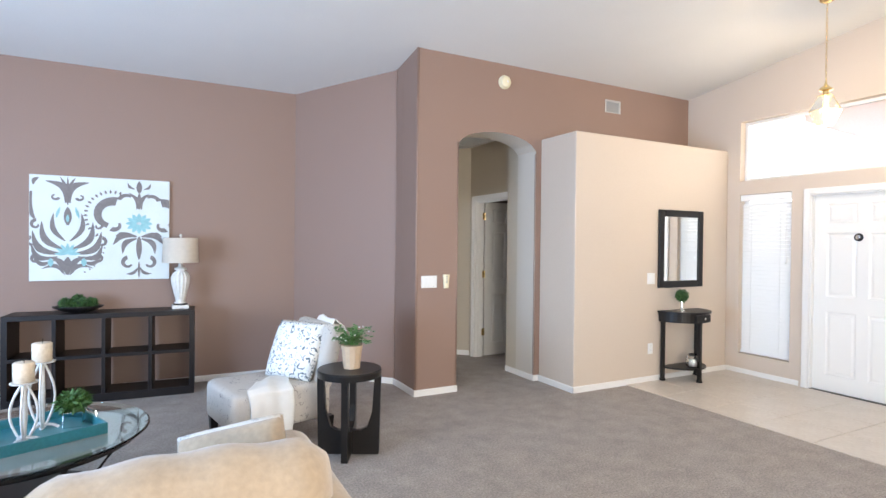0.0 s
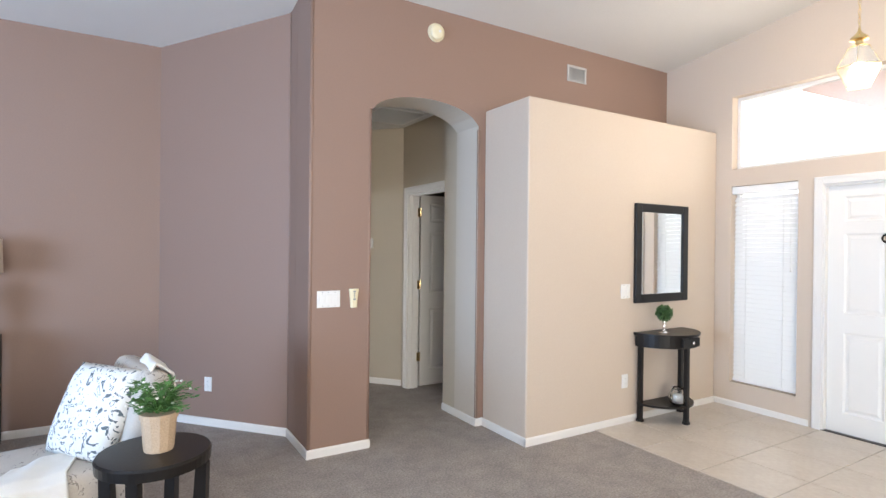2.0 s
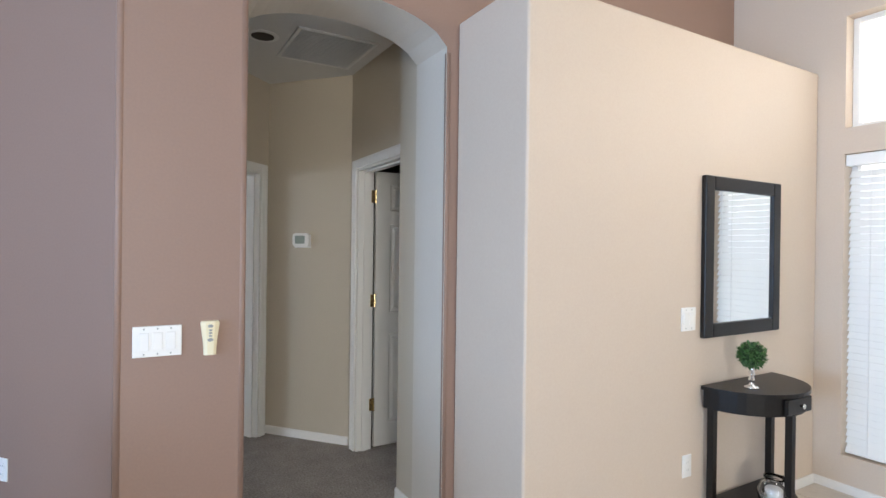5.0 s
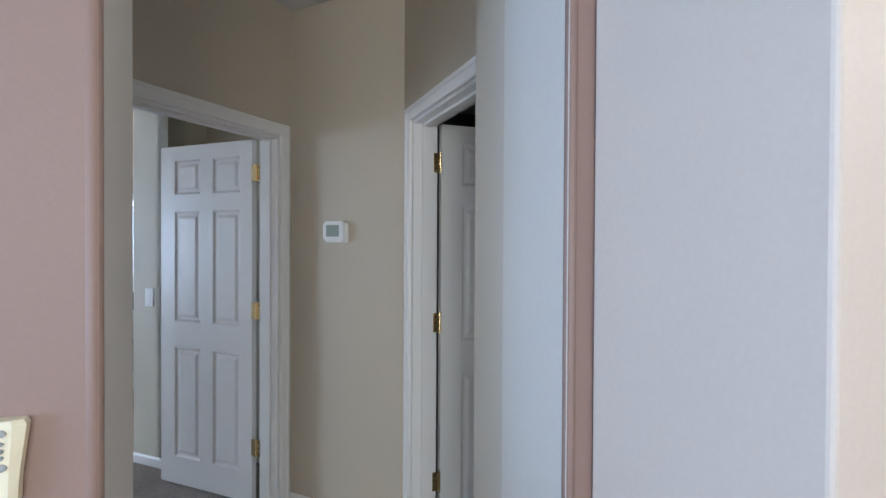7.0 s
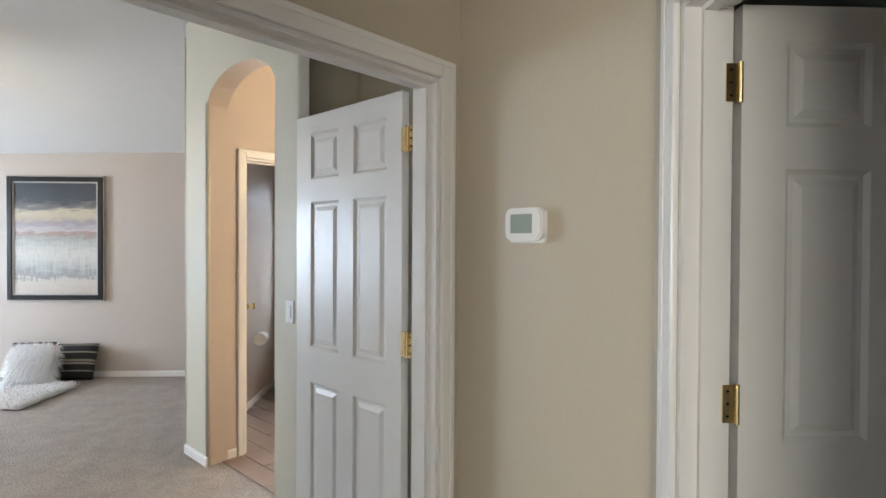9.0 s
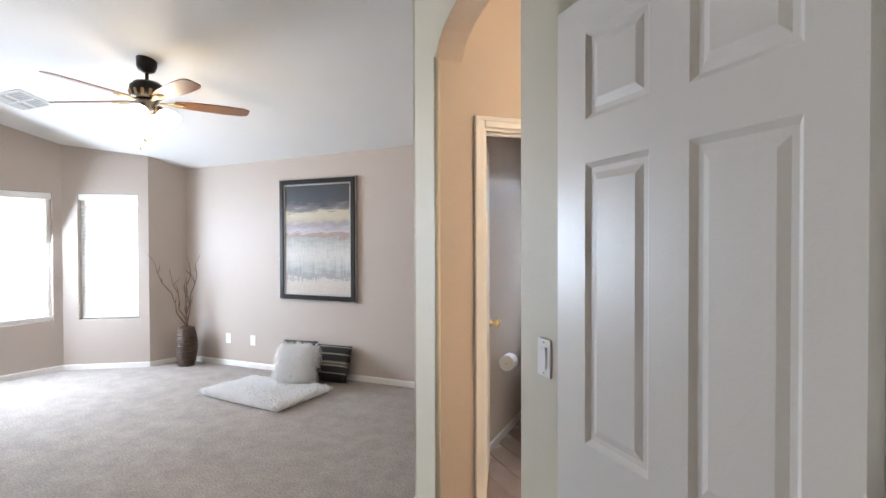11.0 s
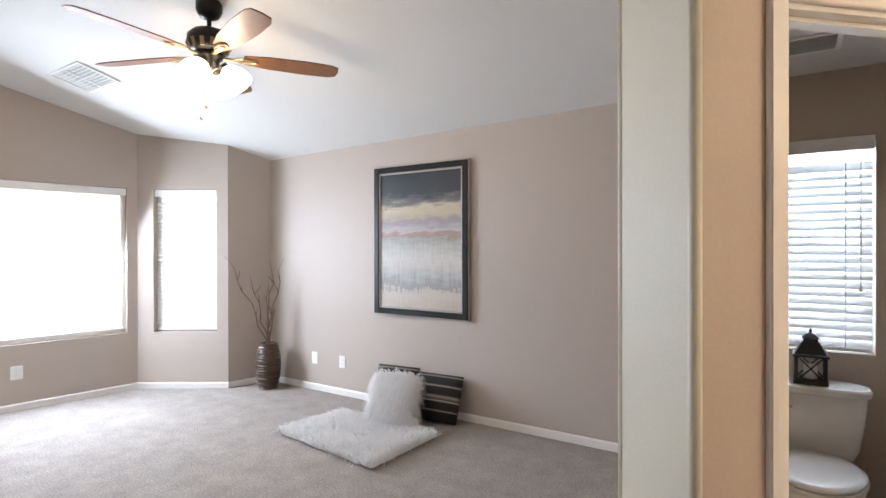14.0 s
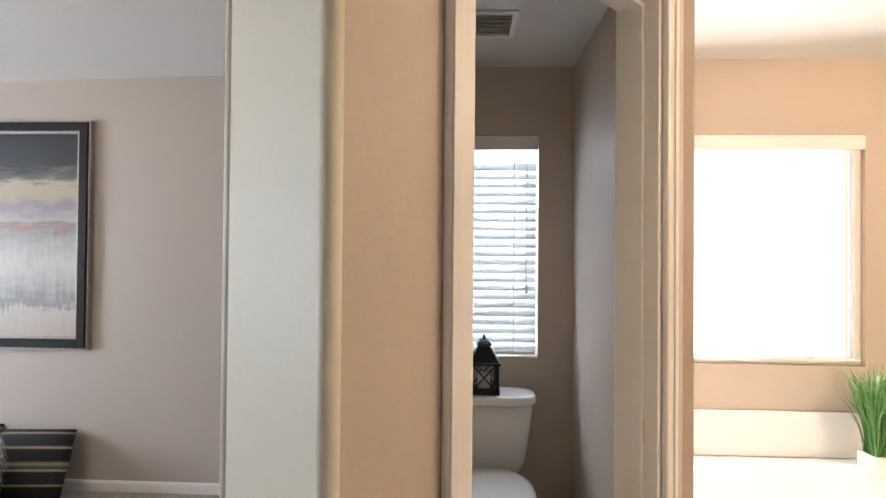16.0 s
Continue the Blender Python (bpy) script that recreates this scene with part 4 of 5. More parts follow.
for i, (dx, dy, hh) in enumerate(((-0.30, -0.28, 0.66), (0.04, 0.02, 0.62), (0.16, 0.06, 0.64), (-0.08, 0.05, 0.42), (0.10, -0.10, 0.36), (-0.16, -0.1, 0.5))):
    bm = bmesh.new()
    pts, x, y = [], 0.0, 0.0
    for j in range(9):
        u = j / 8
        pts.append((dx * u ** 1.2 + 0.022 * math.sin(j * 2.1 + i), dy * u ** 1.2 + 0.018 * math.cos(j * 1.7 + i * 2), 0.39 + (hh * 1.22 + 0.14) * u))
    add_tube(bm, pts, [0.010 * (1 - 0.8 * j / 8) for j in range(9)], 6)
    for j in (3, 5, 6):
        p = Vector(pts[j])
        q = p + Vector((rnd.uniform(-0.08, 0.08), rnd.uniform(-0.05, 0.05), rnd.uniform(0.06, 0.13)))
        add_tube(bm, [p, (p + q) / 2 + Vector((0.012, 0, 0)), q], [0.005, 0.004, 0.0015], 5)
    part("branch", bm, M_TWIG, vs, "thin curling bare branch")


def cushion(w, h, t, n=18, pinch=0.10):
    """A stuffed square cushion standing on its lower edge: x across, y through, z up."""
    bm = bmesh.new()
    sides = []
    for s in (-1, 1):
        g = []
        for i in range(n + 1):
            row = []
            for j in range(n + 1):
                u, v = 2 * i / n - 1, 2 * j / n - 1
                k = 1 - pinch * (u * u * (1 - v * v) * 0.6 + 0)
                kz = 1 - pinch * (v * v * (1 - u * u) * 0.6)
                d = max(0.0, (1 - u ** 4) * (1 - v ** 4)) ** 0.55
                row.append(bm.verts.new((u * w / 2 * kz, s * d * t / 2, h / 2 + v * h / 2 * k)))
            g.append(row)
        sides.append(g)
    for g, s in zip(sides, (-1, 1)):
        for i in range(n):
            for j in range(n):
                q = (g[i][j], g[i + 1][j], g[i + 1][j + 1], g[i][j + 1])
                bm.faces.new(q if s < 0 else q[::-1])
    bmesh.ops.remove_doubles(bm, verts=bm.verts[:], dist=1e-5)
    return bm


M_DKFAB = ramp_mat("dark_striped_fabric", [(0.0, (0.012, 0.011, 0.011)), (0.18, (0.012, 0.011, 0.011)), (0.2, (0.32, 0.29, 0.24)), (0.22, (0.02, 0.018, 0.018)), (0.36, (0.02, 0.018, 0.018)), (0.38, (0.42, 0.38, 0.32)),
                                           (0.41, (0.03, 0.03, 0.03)), (0.46, (0.30, 0.27, 0.22)), (0.50, (0.02, 0.02, 0.02)), (0.64, (0.02, 0.02, 0.02)), (0.66, (0.38, 0.34, 0.28)), (0.69, (0.016, 0.015, 0.015)), (0.83, (0.016, 0.015, 0.015)), (0.85, (0.3, 0.28, 0.23)), (0.87, (0.012, 0.012, 0.012)), (1.0, (0.012, 0.012, 0.012))],
                   noise_amt=0.03, scale=30, stretch=(4, 1, 1), lo=0.0, hi=0.42, rough=0.9)
for x, y, rz, rx, lab in ((-0.60, 10.93, 8, -18, "dark throw pillow with pale stripes leaning on the wall"), (-0.14, 10.88, 4, -22, "dark throw pillow with pale stripes behind the fur pillow")):
    p = empty("throw_pillow", pose(x, y, 0.015, rx, 0, rz), lab, "pillow", "striped pillows")
    part("cover", cushion(0.42, 0.38, 0.15, pinch=0.22), M_DKFAB, p, smooth=True)


def fur(bm, base, normal_of, n, length, seed, droop=0.4, width=0.006):
    rnd = random.Random(seed)
    for _ in range(n):
        p, nn = base(rnd)
        t = Vector((rnd.gauss(0, 1), rnd.gauss(0, 1), rnd.gauss(0, 0.6)))
        d = (nn + 0.75 * t * 0.6).normalized()
        l = length * rnd.uniform(0.5, 1.25)
        s = d.cross(Vector((rnd.gauss(0, 1), rnd.gauss(0, 1), rnd.gauss(0, 1)))).normalized() * width
        mid = p + d * l * 0.6
        tip = p + d * l + Vector((0, 0, -droop * l))
        tip.z = max(tip.z, 0.004)
        v = [bm.verts.new(p - s), bm.verts.new(p + s), bm.verts.new(mid + s * 0.7), bm.verts.new(mid - s * 0.7), bm.verts.new(tip)]
        bm.faces.new((v[0], v[1], v[2], v[3]))
        bm.faces.new((v[3], v[2], v[4]))


M_FUR = mat("white_faux_fur", (0.97, 0.96, 0.95), 0.7, var=0.02, scale=20, fine=0.0, Sheen_Weight=0.6)
fp = empty("fur_pillow", pose(-0.36, 10.62, 0.02, -18, 0, 10) @ Matrix.Diagonal((0.82, 0.86, 1.0, 1)), "fluffy white faux fur pillow in front of the others", "pillow")
part("cover", cushion(0.40, 0.37, 0.14), M_FUR, fp, smooth=True)


def pillow_pt(rnd):
    u, v = rnd.uniform(-1, 1), rnd.uniform(-1, 1)
    d = max(0.0, (1 - u ** 4) * (1 - v ** 4)) ** 0.55
    s = -1 if rnd.random() < 0.72 else 1
    return Vector((u * 0.20, s * d * 0.07, 0.185 + v * 0.185)), Vector((u * 0.5, s * 1.0, v * 0.5)).normalized()


bm = bmesh.new()
fur(bm, pillow_pt, None, 13000, 0.115, 5, droop=0.55, width=0.0045)
tagged(part("fur", bm, M_FUR, fp), "long white fur strands", kind="stuff")
rug_q = [Vector((-0.98, 10.02, 0)), Vector((0.06, 9.90, 0)), Vector((0.08, 10.62, 0)), Vector((-0.90, 10.62, 0))]


def rug_xy(u, v):
    return rug_q[0] * (1 - u) * (1 - v) + rug_q[1] * u * (1 - v) + rug_q[2] * u * v + rug_q[3] * (1 - u) * v


rug = empty("fur_rug", pose(0, 0, 0), "small white faux fur rug on the carpet", "rug")
part("backing", prism([rug_xy(u, v)[:2] for u, v in ((0.05, 0.07), (0.95, 0.07), (0.95, 0.93), (0.05, 0.93))], 0.003, 0.012), M_FUR, rug)


def rug_pt(rnd):
    p = rug_xy(rnd.uniform(0.01, 0.99), rnd.uniform(0.01, 0.99))
    return Vector((p.x, p.y, 0.008)), Vector((0, 0, 1))


bm = bmesh.new()
fur(bm, rug_pt, None, 26000, 0.10, 6, droop=0.45, width=0.0045)
tagged(part("fur", bm, M_FUR, rug), "long white fur strands", kind="stuff")


# ---- toilet room and bath ----
wc = empty("toilet", pose(2.385, 10.70, 0), "white porcelain toilet with its lid shut", "toilet")
bm = bmesh.new()
rings = []
for z, hw, hd in ((0.372, 0.13, 0.06), (0.39, 0.165, 0.08), (0.44, 0.185, 0.088), (0.56, 0.203, 0.095), (0.70, 0.216, 0.10)):
    ring = []
    for i in range(32):
        a = 2 * math.pi * i / 32
        c, s = math.cos(a), math.sin(a)
        ring.append(bm.verts.new((hw * math.copysign(abs(c) ** 0.55, c), -0.105 + hd * math.copysign(abs(s) ** 0.6, s), z)))
    rings.append(ring)
for a, b in zip(rings, rings[1:]):
    for i in range(32):
        bm.faces.new((a[i], a[(i + 1) % 32], b[(i + 1) % 32], b[i]))
bm.faces.new(rings[0][::-1])
bm.faces.new(rings[-1])
part("tank", bm, M_PORC, wc, smooth=True)
bm = bmesh.new()
rings = []
for z, k in ((0.700, 0.96), (0.706, 1.0), (0.728, 1.0), (0.738, 0.97), (0.742, 0.88)):
    rings.append([bm.verts.new((0.232 * k * math.copysign(abs(math.cos(a)) ** 0.55, math.cos(a)), -0.108 + 0.108 * k * math.copysign(abs(math.sin(a)) ** 0.6, math.sin(a)), z)) for a in [2 * math.pi * i / 40 for i in range(40)]])
for a, b in zip(rings, rings[1:]):
    for i in range(40):
        bm.faces.new((a[i], a[(i + 1) % 40], b[(i + 1) % 40], b[i]))
bm.faces.new(rings[0][::-1])
bm.faces.new(rings[-1])
part("tank_lid", bm, M_PORC, wc)
part("flush_handle", tube([(-0.15, -0.205, 0.64), (-0.15, -0.222, 0.64), (-0.09, -0.226, 0.632)], [0.008, 0.008, 0.006], 8), M_CHROME, wc, "chrome flush lever")


def oval(levels, n=36, front=1.35):
    """Egg-shaped rings stacked upwards: (z, half width, half length, y of the middle)."""
    bm = bmesh.new()
    rg = []
    for z, hw, hl, cy in levels:
        rg.append([bm.verts.new((hw * math.cos(2 * math.pi * i / n), cy + hl * math.sin(2 * math.pi * i / n) * (front if math.sin(2 * math.pi * i / n) < 0 else 1.0), z)) for i in range(n)])
    for a, b in zip(rg, rg[1:]):
        for i in range(n):
            bm.faces.new((a[i], a[(i + 1) % n], b[(i + 1) % n], b[i]))
    bm.faces.new(rg[0][::-1])
    bm.faces.new(rg[-1])
    return bm


part("bowl", oval(((0.0, 0.115, 0.20, -0.36), (0.03, 0.115, 0.20, -0.36), (0.10, 0.10, 0.15, -0.37), (0.20, 0.105, 0.14, -0.40), (0.28, 0.15, 0.18, -0.43), (0.35, 0.178, 0.205, -0.44), (0.395, 0.180, 0.21, -0.44))), M_PORC, wc, smooth=True)
part("seat", oval(((0.396, 0.186, 0.212, -0.44), (0.402, 0.190, 0.215, -0.44), (0.416, 0.190, 0.215, -0.44))), M_PORC, wc)
part("lid", oval(((0.418, 0.178, 0.205, -0.44), (0.424, 0.186, 0.212, -0.44), (0.434, 0.184, 0.210, -0.44), (0.444, 0.16, 0.19, -0.44), (0.447, 0.08, 0.10, -0.44))), M_PORC, wc, smooth=True)
part("supply_valve", tube([(-0.20, -0.02, 0.14), (-0.20, -0.06, 0.14), (-0.19, -0.07, 0.22), (-0.16, -0.08, 0.36)], 0.007, 8), M_CHROME, wc, "chrome supply line")

M_BLK = mat("black_iron", (0.012, 0.012, 0.013), 0.45, 0.3, var=0.2, scale=30)
ln = empty("candle_lantern", pose(2.372, 10.585, 0.742), "small black metal candle lantern with crossed bars", "lantern")
part("base", box(-0.072, 0.072, -0.072, 0.072, 0, 0.022, 0.004), M_BLK, ln)
for sx in (-1, 1):
    for sy in (-1, 1):
        part("post", box(sx * 0.060 - 0.008, sx * 0.060 + 0.008, sy * 0.060 - 0.008, sy * 0.060 + 0.008, 0.022, 0.135), M_BLK, ln)
part("eave", box(-0.076, 0.076, -0.076, 0.076, 0.135, 0.148, 0.003), M_BLK, ln)
part("roof", lathe([(0.095, 0.148), (0.050, 0.205), (0.042, 0.21), (0.042, 0.222), (0.052, 0.225), (0.028, 0.243), (0.008, 0.25), (0.010, 0.262), (0.004, 0.272)], 4), M_BLK, ln).matrix_local = pose(0, 0, 0, 0, 0, 45)
for rz in (0, 90, 180, 270):
    bm = tube([(-0.052, -0.061, 0.022), (0.052, -0.061, 0.135)], 0.0035, 6)
    add_tube(bm, [(0.052, -0.061, 0.022), (-0.052, -0.061, 0.135)], 0.0035, 6)
    part("cross_bars", bm, M_BLK, ln).matrix_local = pose(0, 0, 0, 0, 0, rz)
part("candle", lathe([(0.03, 0.022), (0.03, 0.085), (0.025, 0.09)], 20), M_WHITE, ln, "white pillar candle", smooth=True)

tr = empty("toilet_roll", pose(2.07, 10.02, 0.60), "white toilet paper roll on a chrome holder", "toilet paper")
part("roll", lathe([(0.02, -0.05), (0.055, -0.05), (0.055, 0.05), (0.02, 0.05)], 28), M_WHITE, tr).matrix_local = pose(0, 0, 0, 90)
part("holder", tube([(-0.083, 0.065, 0.0), (0.0, 0.065, 0.0), (0.0, -0.06, 0.0)], 0.007, 8), M_CHROME, tr, "chrome holder bar")
part("strike_plate", box(-0.014, 0.014, -0.002, 0.0, -0.03, 0.03), M_BRASS, bpy.data.objects["door_frame_3"], "brass strike plate").matrix_local = pose(0.8742, 0.05, 0.95, 0, 0, 90)

# tub
M_TUB = mat("tub_acrylic", (0.84, 0.83, 0.81), 0.15, var=0.01, fine=0.0)
tub = empty("bathtub", pose(3.78, 10.22, 0), "white oval bathtub sunk in a tiled deck", "bathtub")
bm = bmesh.new()
n = 64
X0, Y0 = 0.83, 0.49
outer, rim, lip = [], [], []
for i in range(n):
    a = 2 * math.pi * i / n
    c, s = math.cos(a), math.sin(a)
    k = min(X0 / max(abs(c), 1e-6), Y0 / max(abs(s), 1e-6))
    outer.append(bm.verts.new((k * c, k * s, 0.425)))
    rim.append(bm.verts.new((0.74 * c, 0.38 * s, 0.425)))
for i in range(n):
    j = (i + 1) % n
    bm.faces.new((outer[i], outer[j], rim[j], rim[i]))
low = [bm.verts.new((v.co.x, v.co.y, 0.0)) for v in outer]
for i in range(n):
    j = (i + 1) % n
    bm.faces.new((low[i], low[j], outer[j], outer[i]))
part("deck", bm, M_TUB, tub)
bm = bmesh.new()
rg = []
for k, z in ((1.03, 0.426), (1.02, 0.445), (0.97, 0.450), (0.93, 0.435), (0.88, 0.30), (0.78, 0.12), (0.66, 0.07)):
    rg.append([bm.verts.new((0.74 * k * math.cos(2 * math.pi * i / n), 0.38 * k * math.sin(2 * math.pi * i / n), z)) for i in range(n)])
for a, b in zip(rg, rg[1:]):
    for i in range(n):
        bm.faces.new((a[i], a[(i + 1) % n], b[(i + 1) % n], b[i]))
bm.faces.new(rg[-1])
part("basin", bm, M_TUB, tub, smooth=True)
part("backsplash", box(-0.83, 0.83, 0.478, 0.496, 0.427, 0.645, 0.005), M_TUB, tub)

gp = empty("grass_plant", pose(4.13, 10.53, 0.427), "green artificial grass in a white pot on the tub deck", "plant")
part("pot", box(-0.055, 0.055, -0.055, 0.055, 0, 0.085, 0.008), M_PORC, gp)
rnd = random.Random(4)
bm = bmesh.new()
for _ in range(260):
    a, r = rnd.uniform(0, 6.28), rnd.uniform(0.02, 0.14)
    h = rnd.uniform(0.22, 0.40)
    p = Vector((rnd.uniform(-0.04, 0.04), rnd.uniform(-0.04, 0.04), 0.08))
    d = Vector((math.cos(a), math.sin(a), 0))
    s = Vector((-d.y, d.x, 0)) * 0.0035
    pts = [p, p + d * r * 0.3 + Vector((0, 0, h * 0.5)), p + d * r * 0.7 + Vector((0, 0, h * 0.85)), p + d * r * 1.1 + Vector((0, 0, h))]
    v = [(bm.verts.new(q - s * k), bm.verts.new(q + s * k)) for q, k in zip(pts, (1, 1, 0.8, 0.1))]
    for (a0, a1), (b0, b1) in zip(v, v[1:]):
        bm.faces.new((a0, a1, b1, b0))
tagged(part("grass_blades", bm, M_LEAF2, gp, "long green grass blades"), kind="stuff")

# ---- living room things ----
M_SHELF = mat("espresso_laminate", (0.014, 0.010, 0.009), 0.42, var=0.25, scale=8, bump=0.04, bscale=60, Specular_IOR_Level=0.3)
bk = empty("cube_bookcase", pose(0.02, 6.235, 0, 0, 0, -3.5), "low espresso cube bookcase with open back, empty", "bookcase")
W, D, H = 0.755, 0.345, 0.81
part("top_board", box(-W, W, 0, D, H - 0.045, H, 0.003), M_SHELF, bk)
part("bottom_board", box(-W, W, 0, D, 0.0, 0.075, 0.003), M_SHELF, bk)
part("middle_board", box(-W + 0.045, W - 0.045, 0.003, D, 0.405, 0.435), M_SHELF, bk)
for x in (-W, W - 0.045):
    part("side_board", box(x, x + 0.045, 0.001, D, 0.075, H - 0.045), M_SHELF, bk)
for i in (1, 2, 3):
    x = -W + 2 * W * i / 4
    for z0, z1 in ((0.075, 0.405), (0.435, H - 0.045)):
        part("divider", box(x - 0.015, x + 0.015, 0.003, D, z0, z1), M_SHELF, bk)

M_CER = mat("distressed_white_ceramic", (0.72, 0.69, 0.63), 0.45, var=0.12, scale=25, bump=0.2, bscale=60)
M_LINEN = mat("linen_shade", (0.62, 0.54, 0.44), 0.9, var=0.08, scale=30, bump=0.3, bscale=220)
lp = empty("table_lamp", pose(0.655, 6.40, H), "white ribbed ceramic table lamp with a beige drum shade", "table lamp")
part("foot", box(-0.075, 0.075, -0.075, 0.075, 0, 0.035, 0.006), M_CER, lp)
bm = bmesh.new()
rg = []
for r, z in ((0.05, 0.035), (0.058, 0.055), (0.042, 0.07), (0.045, 0.10), (0.062, 0.17), (0.080, 0.26), (0.082, 0.31), (0.066, 0.35), (0.038, 0.375), (0.055, 0.385), (0.055, 0.40), (0.022, 0.41), (0.014, 0.47)):
    rib = 0.05 if 0.09 < z < 0.36 else 0.0
    rg.append([bm.verts.new((r * (1 + rib * math.cos(14 * 2 * math.pi * i / 84)) * math.cos(2 * math.pi * i / 84), r * (1 + rib * math.cos(14 * 2 * math.pi * i / 84)) * math.sin(2 * math.pi * i / 84), z)) for i in range(84)])
for a, b in zip(rg, rg[1:]):
    for i in range(84):
        bm.faces.new((a[i], a[(i + 1) % 84], b[(i + 1) % 84], b[i]))
part("body", bm, M_CER, lp, smooth=True)
part("band", lathe([(0.060, 0.036), (0.064, 0.044), (0.058, 0.052)], 32), M_BLACKW, lp, "thin dark band round the foot")
part("shade", lathe([(0.165, 0.455), (0.158, 0.70), (0.155, 0.70), (0.162, 0.455)], 40), M_LINEN, lp, "beige linen drum shade", smooth=False)
part("finial", lathe([(0.004, 0.66), (0.006, 0.71), (0.014, 0.72), (0.010, 0.735), (0.003, 0.742)], 14), M_CER, lp, smooth=True)

gb = empty("green_bowl", pose(-0.19, 6.40, H), "black boat bowl filled with green moss balls", "bowl")
part("bowl", lathe([(0.05, 0.0), (0.12, 0.012), (0.19, 0.045), (0.205, 0.06), (0.195, 0.058), (0.12, 0.025), (0.03, 0.012)], 32, 1.0, 0.55), M_BLACKW, gb, smooth=True)
for i, (x, y) in enumerate(((-0.10, 0.0), (-0.03, 0.03), (0.03, -0.03), (0.10, 0.01), (0.0, 0.0))):
    b = part("moss_ball", leaf_ball(0.052, 420, 0.014, 20 + i), M_LEAF, gb)
    b.matrix_local = pose(x, y, 0.085 + (0.03 if i == 4 else 0))
    part("core", lathe([(0.01, -0.045), (0.04, -0.025), (0.047, 0.0), (0.04, 0.025), (0.01, 0.045)], 14), M_MOSS, b, smooth=True)

# damask canvas
M_CANV = mat("canvas_ground", (0.72, 0.77, 0.75), 0.8, var=0.09, scale=4, bump=0.15, bscale=200)
M_GREYI = mat("grey_brown_print", (0.22, 0.195, 0.185), 0.85, var=0.25, scale=18)
M_TEAL = mat("teal_print", (0.30, 0.55, 0.56), 0.85, var=0.2, scale=18)
art = empty("canvas_art", pose(-0.02, 6.63, 1.588), "white canvas print with grey and teal damask flowers", "wall art")
part("canvas", box(-0.575, 0.575, -0.036, 0, -0.495, 0.495, 0.004), M_CANV, art)


def petal(x0, z0, x1, z1, w, bend=0.0, n=10):
    """A leaf shape from its foot to its tip, bowed sideways."""
    d = Vector((x1 - x0, z1 - z0))
    s = Vector((-d.y, d.x))
    left, right = [], []
    for i in range(n + 1):
        u = i / n
        c = Vector((x0, z0)) + d * u + s * bend * math.sin(math.pi * u)
        k = 0.84 * w * math.sin(math.pi * min(1.0, u * 0.92 + 0.06)) ** 0.8
        nrm = s.normalized() * k
        left.append(c + nrm)
        right.append(c - nrm)
    return left + right[::-1]


def stamp(shapes, name, material, y):
    bm = bmesh.new()
    for i, sh in enumerate(shapes):
        vs = [bm.verts.new((min(0.572, max(-0.572, p.x)), y - 0.00012 * i, min(0.492, max(-0.492, p.y)))) for p in sh]
        try:
            bm.faces.new(vs)
        except ValueError:
            pass
    return part(name, bm, material, art)


def curl(cx, cz, r0, r1, a0, a1, w0, w1, n=22):
    """A tapering scroll round a middle point, angles in degrees."""
    left, right = [], []
    for i in range(n + 1):
        u = i / n
        a = radians(a0 + (a1 - a0) * u)
        r, w = r0 + (r1 - r0) * u, w0 + (w1 - w0) * u
        d = Vector((math.cos(a), math.sin(a)))
        left.append(Vector((cx, cz)) + d * (r + w / 2))
        right.append(Vector((cx, cz)) + d * (r - w / 2))
    return left + right[::-1]


def mirrored(shapes, cx):
    return shapes + [[Vector((2 * cx - p.x, p.y)) for p in sh][::-1] for sh in shapes]


LX, RX = -0.28, 0.307
half = [petal(LX + 0.03, -0.20, LX + 0.20, 0.06, 0.034, -0.22), petal(LX + 0.05, -0.24, LX + 0.27, -0.03, 0.036, -0.26), petal(LX + 0.08, -0.27, LX + 0.28, -0.14, 0.030, -0.34), petal(LX + 0.02, -0.12, LX + 0.11, 0.14, 0.026, -0.18),
        petal(LX + 0.10, -0.30, LX + 0.27, -0.25, 0.024, -0.35), curl(LX + 0.24, 0.03, 0.045, 0.012, 90, -200, 0.032, 0.012), curl(LX + 0.27, -0.13, 0.045, 0.012, 80, -200, 0.032, 0.012), curl(LX + 0.24, -0.29, 0.040, 0.010, 60, -220, 0.028, 0.010),
        petal(LX + 0.04, -0.42, LX + 0.13, -0.27, 0.032, 0.22), petal(LX + 0.02, -0.44, LX + 0.20, -0.38, 0.022, 0.30), petal(LX + 0.015, 0.24, LX + 0.17, 0.44, 0.038, 0.30), curl(LX + 0.10, 0.30, 0.035, 0.010, 200, 460, 0.026, 0.010),
        petal(LX + 0.01, 0.30, LX + 0.06, 0.48, 0.016, 0.1)]
shapes = mirrored(half, LX) + [petal(LX, 0.03, LX, 0.20, 0.038), petal(LX, 0.22, LX, 0.48, 0.016), petal(LX, -0.44, LX, -0.27, 0.045)]
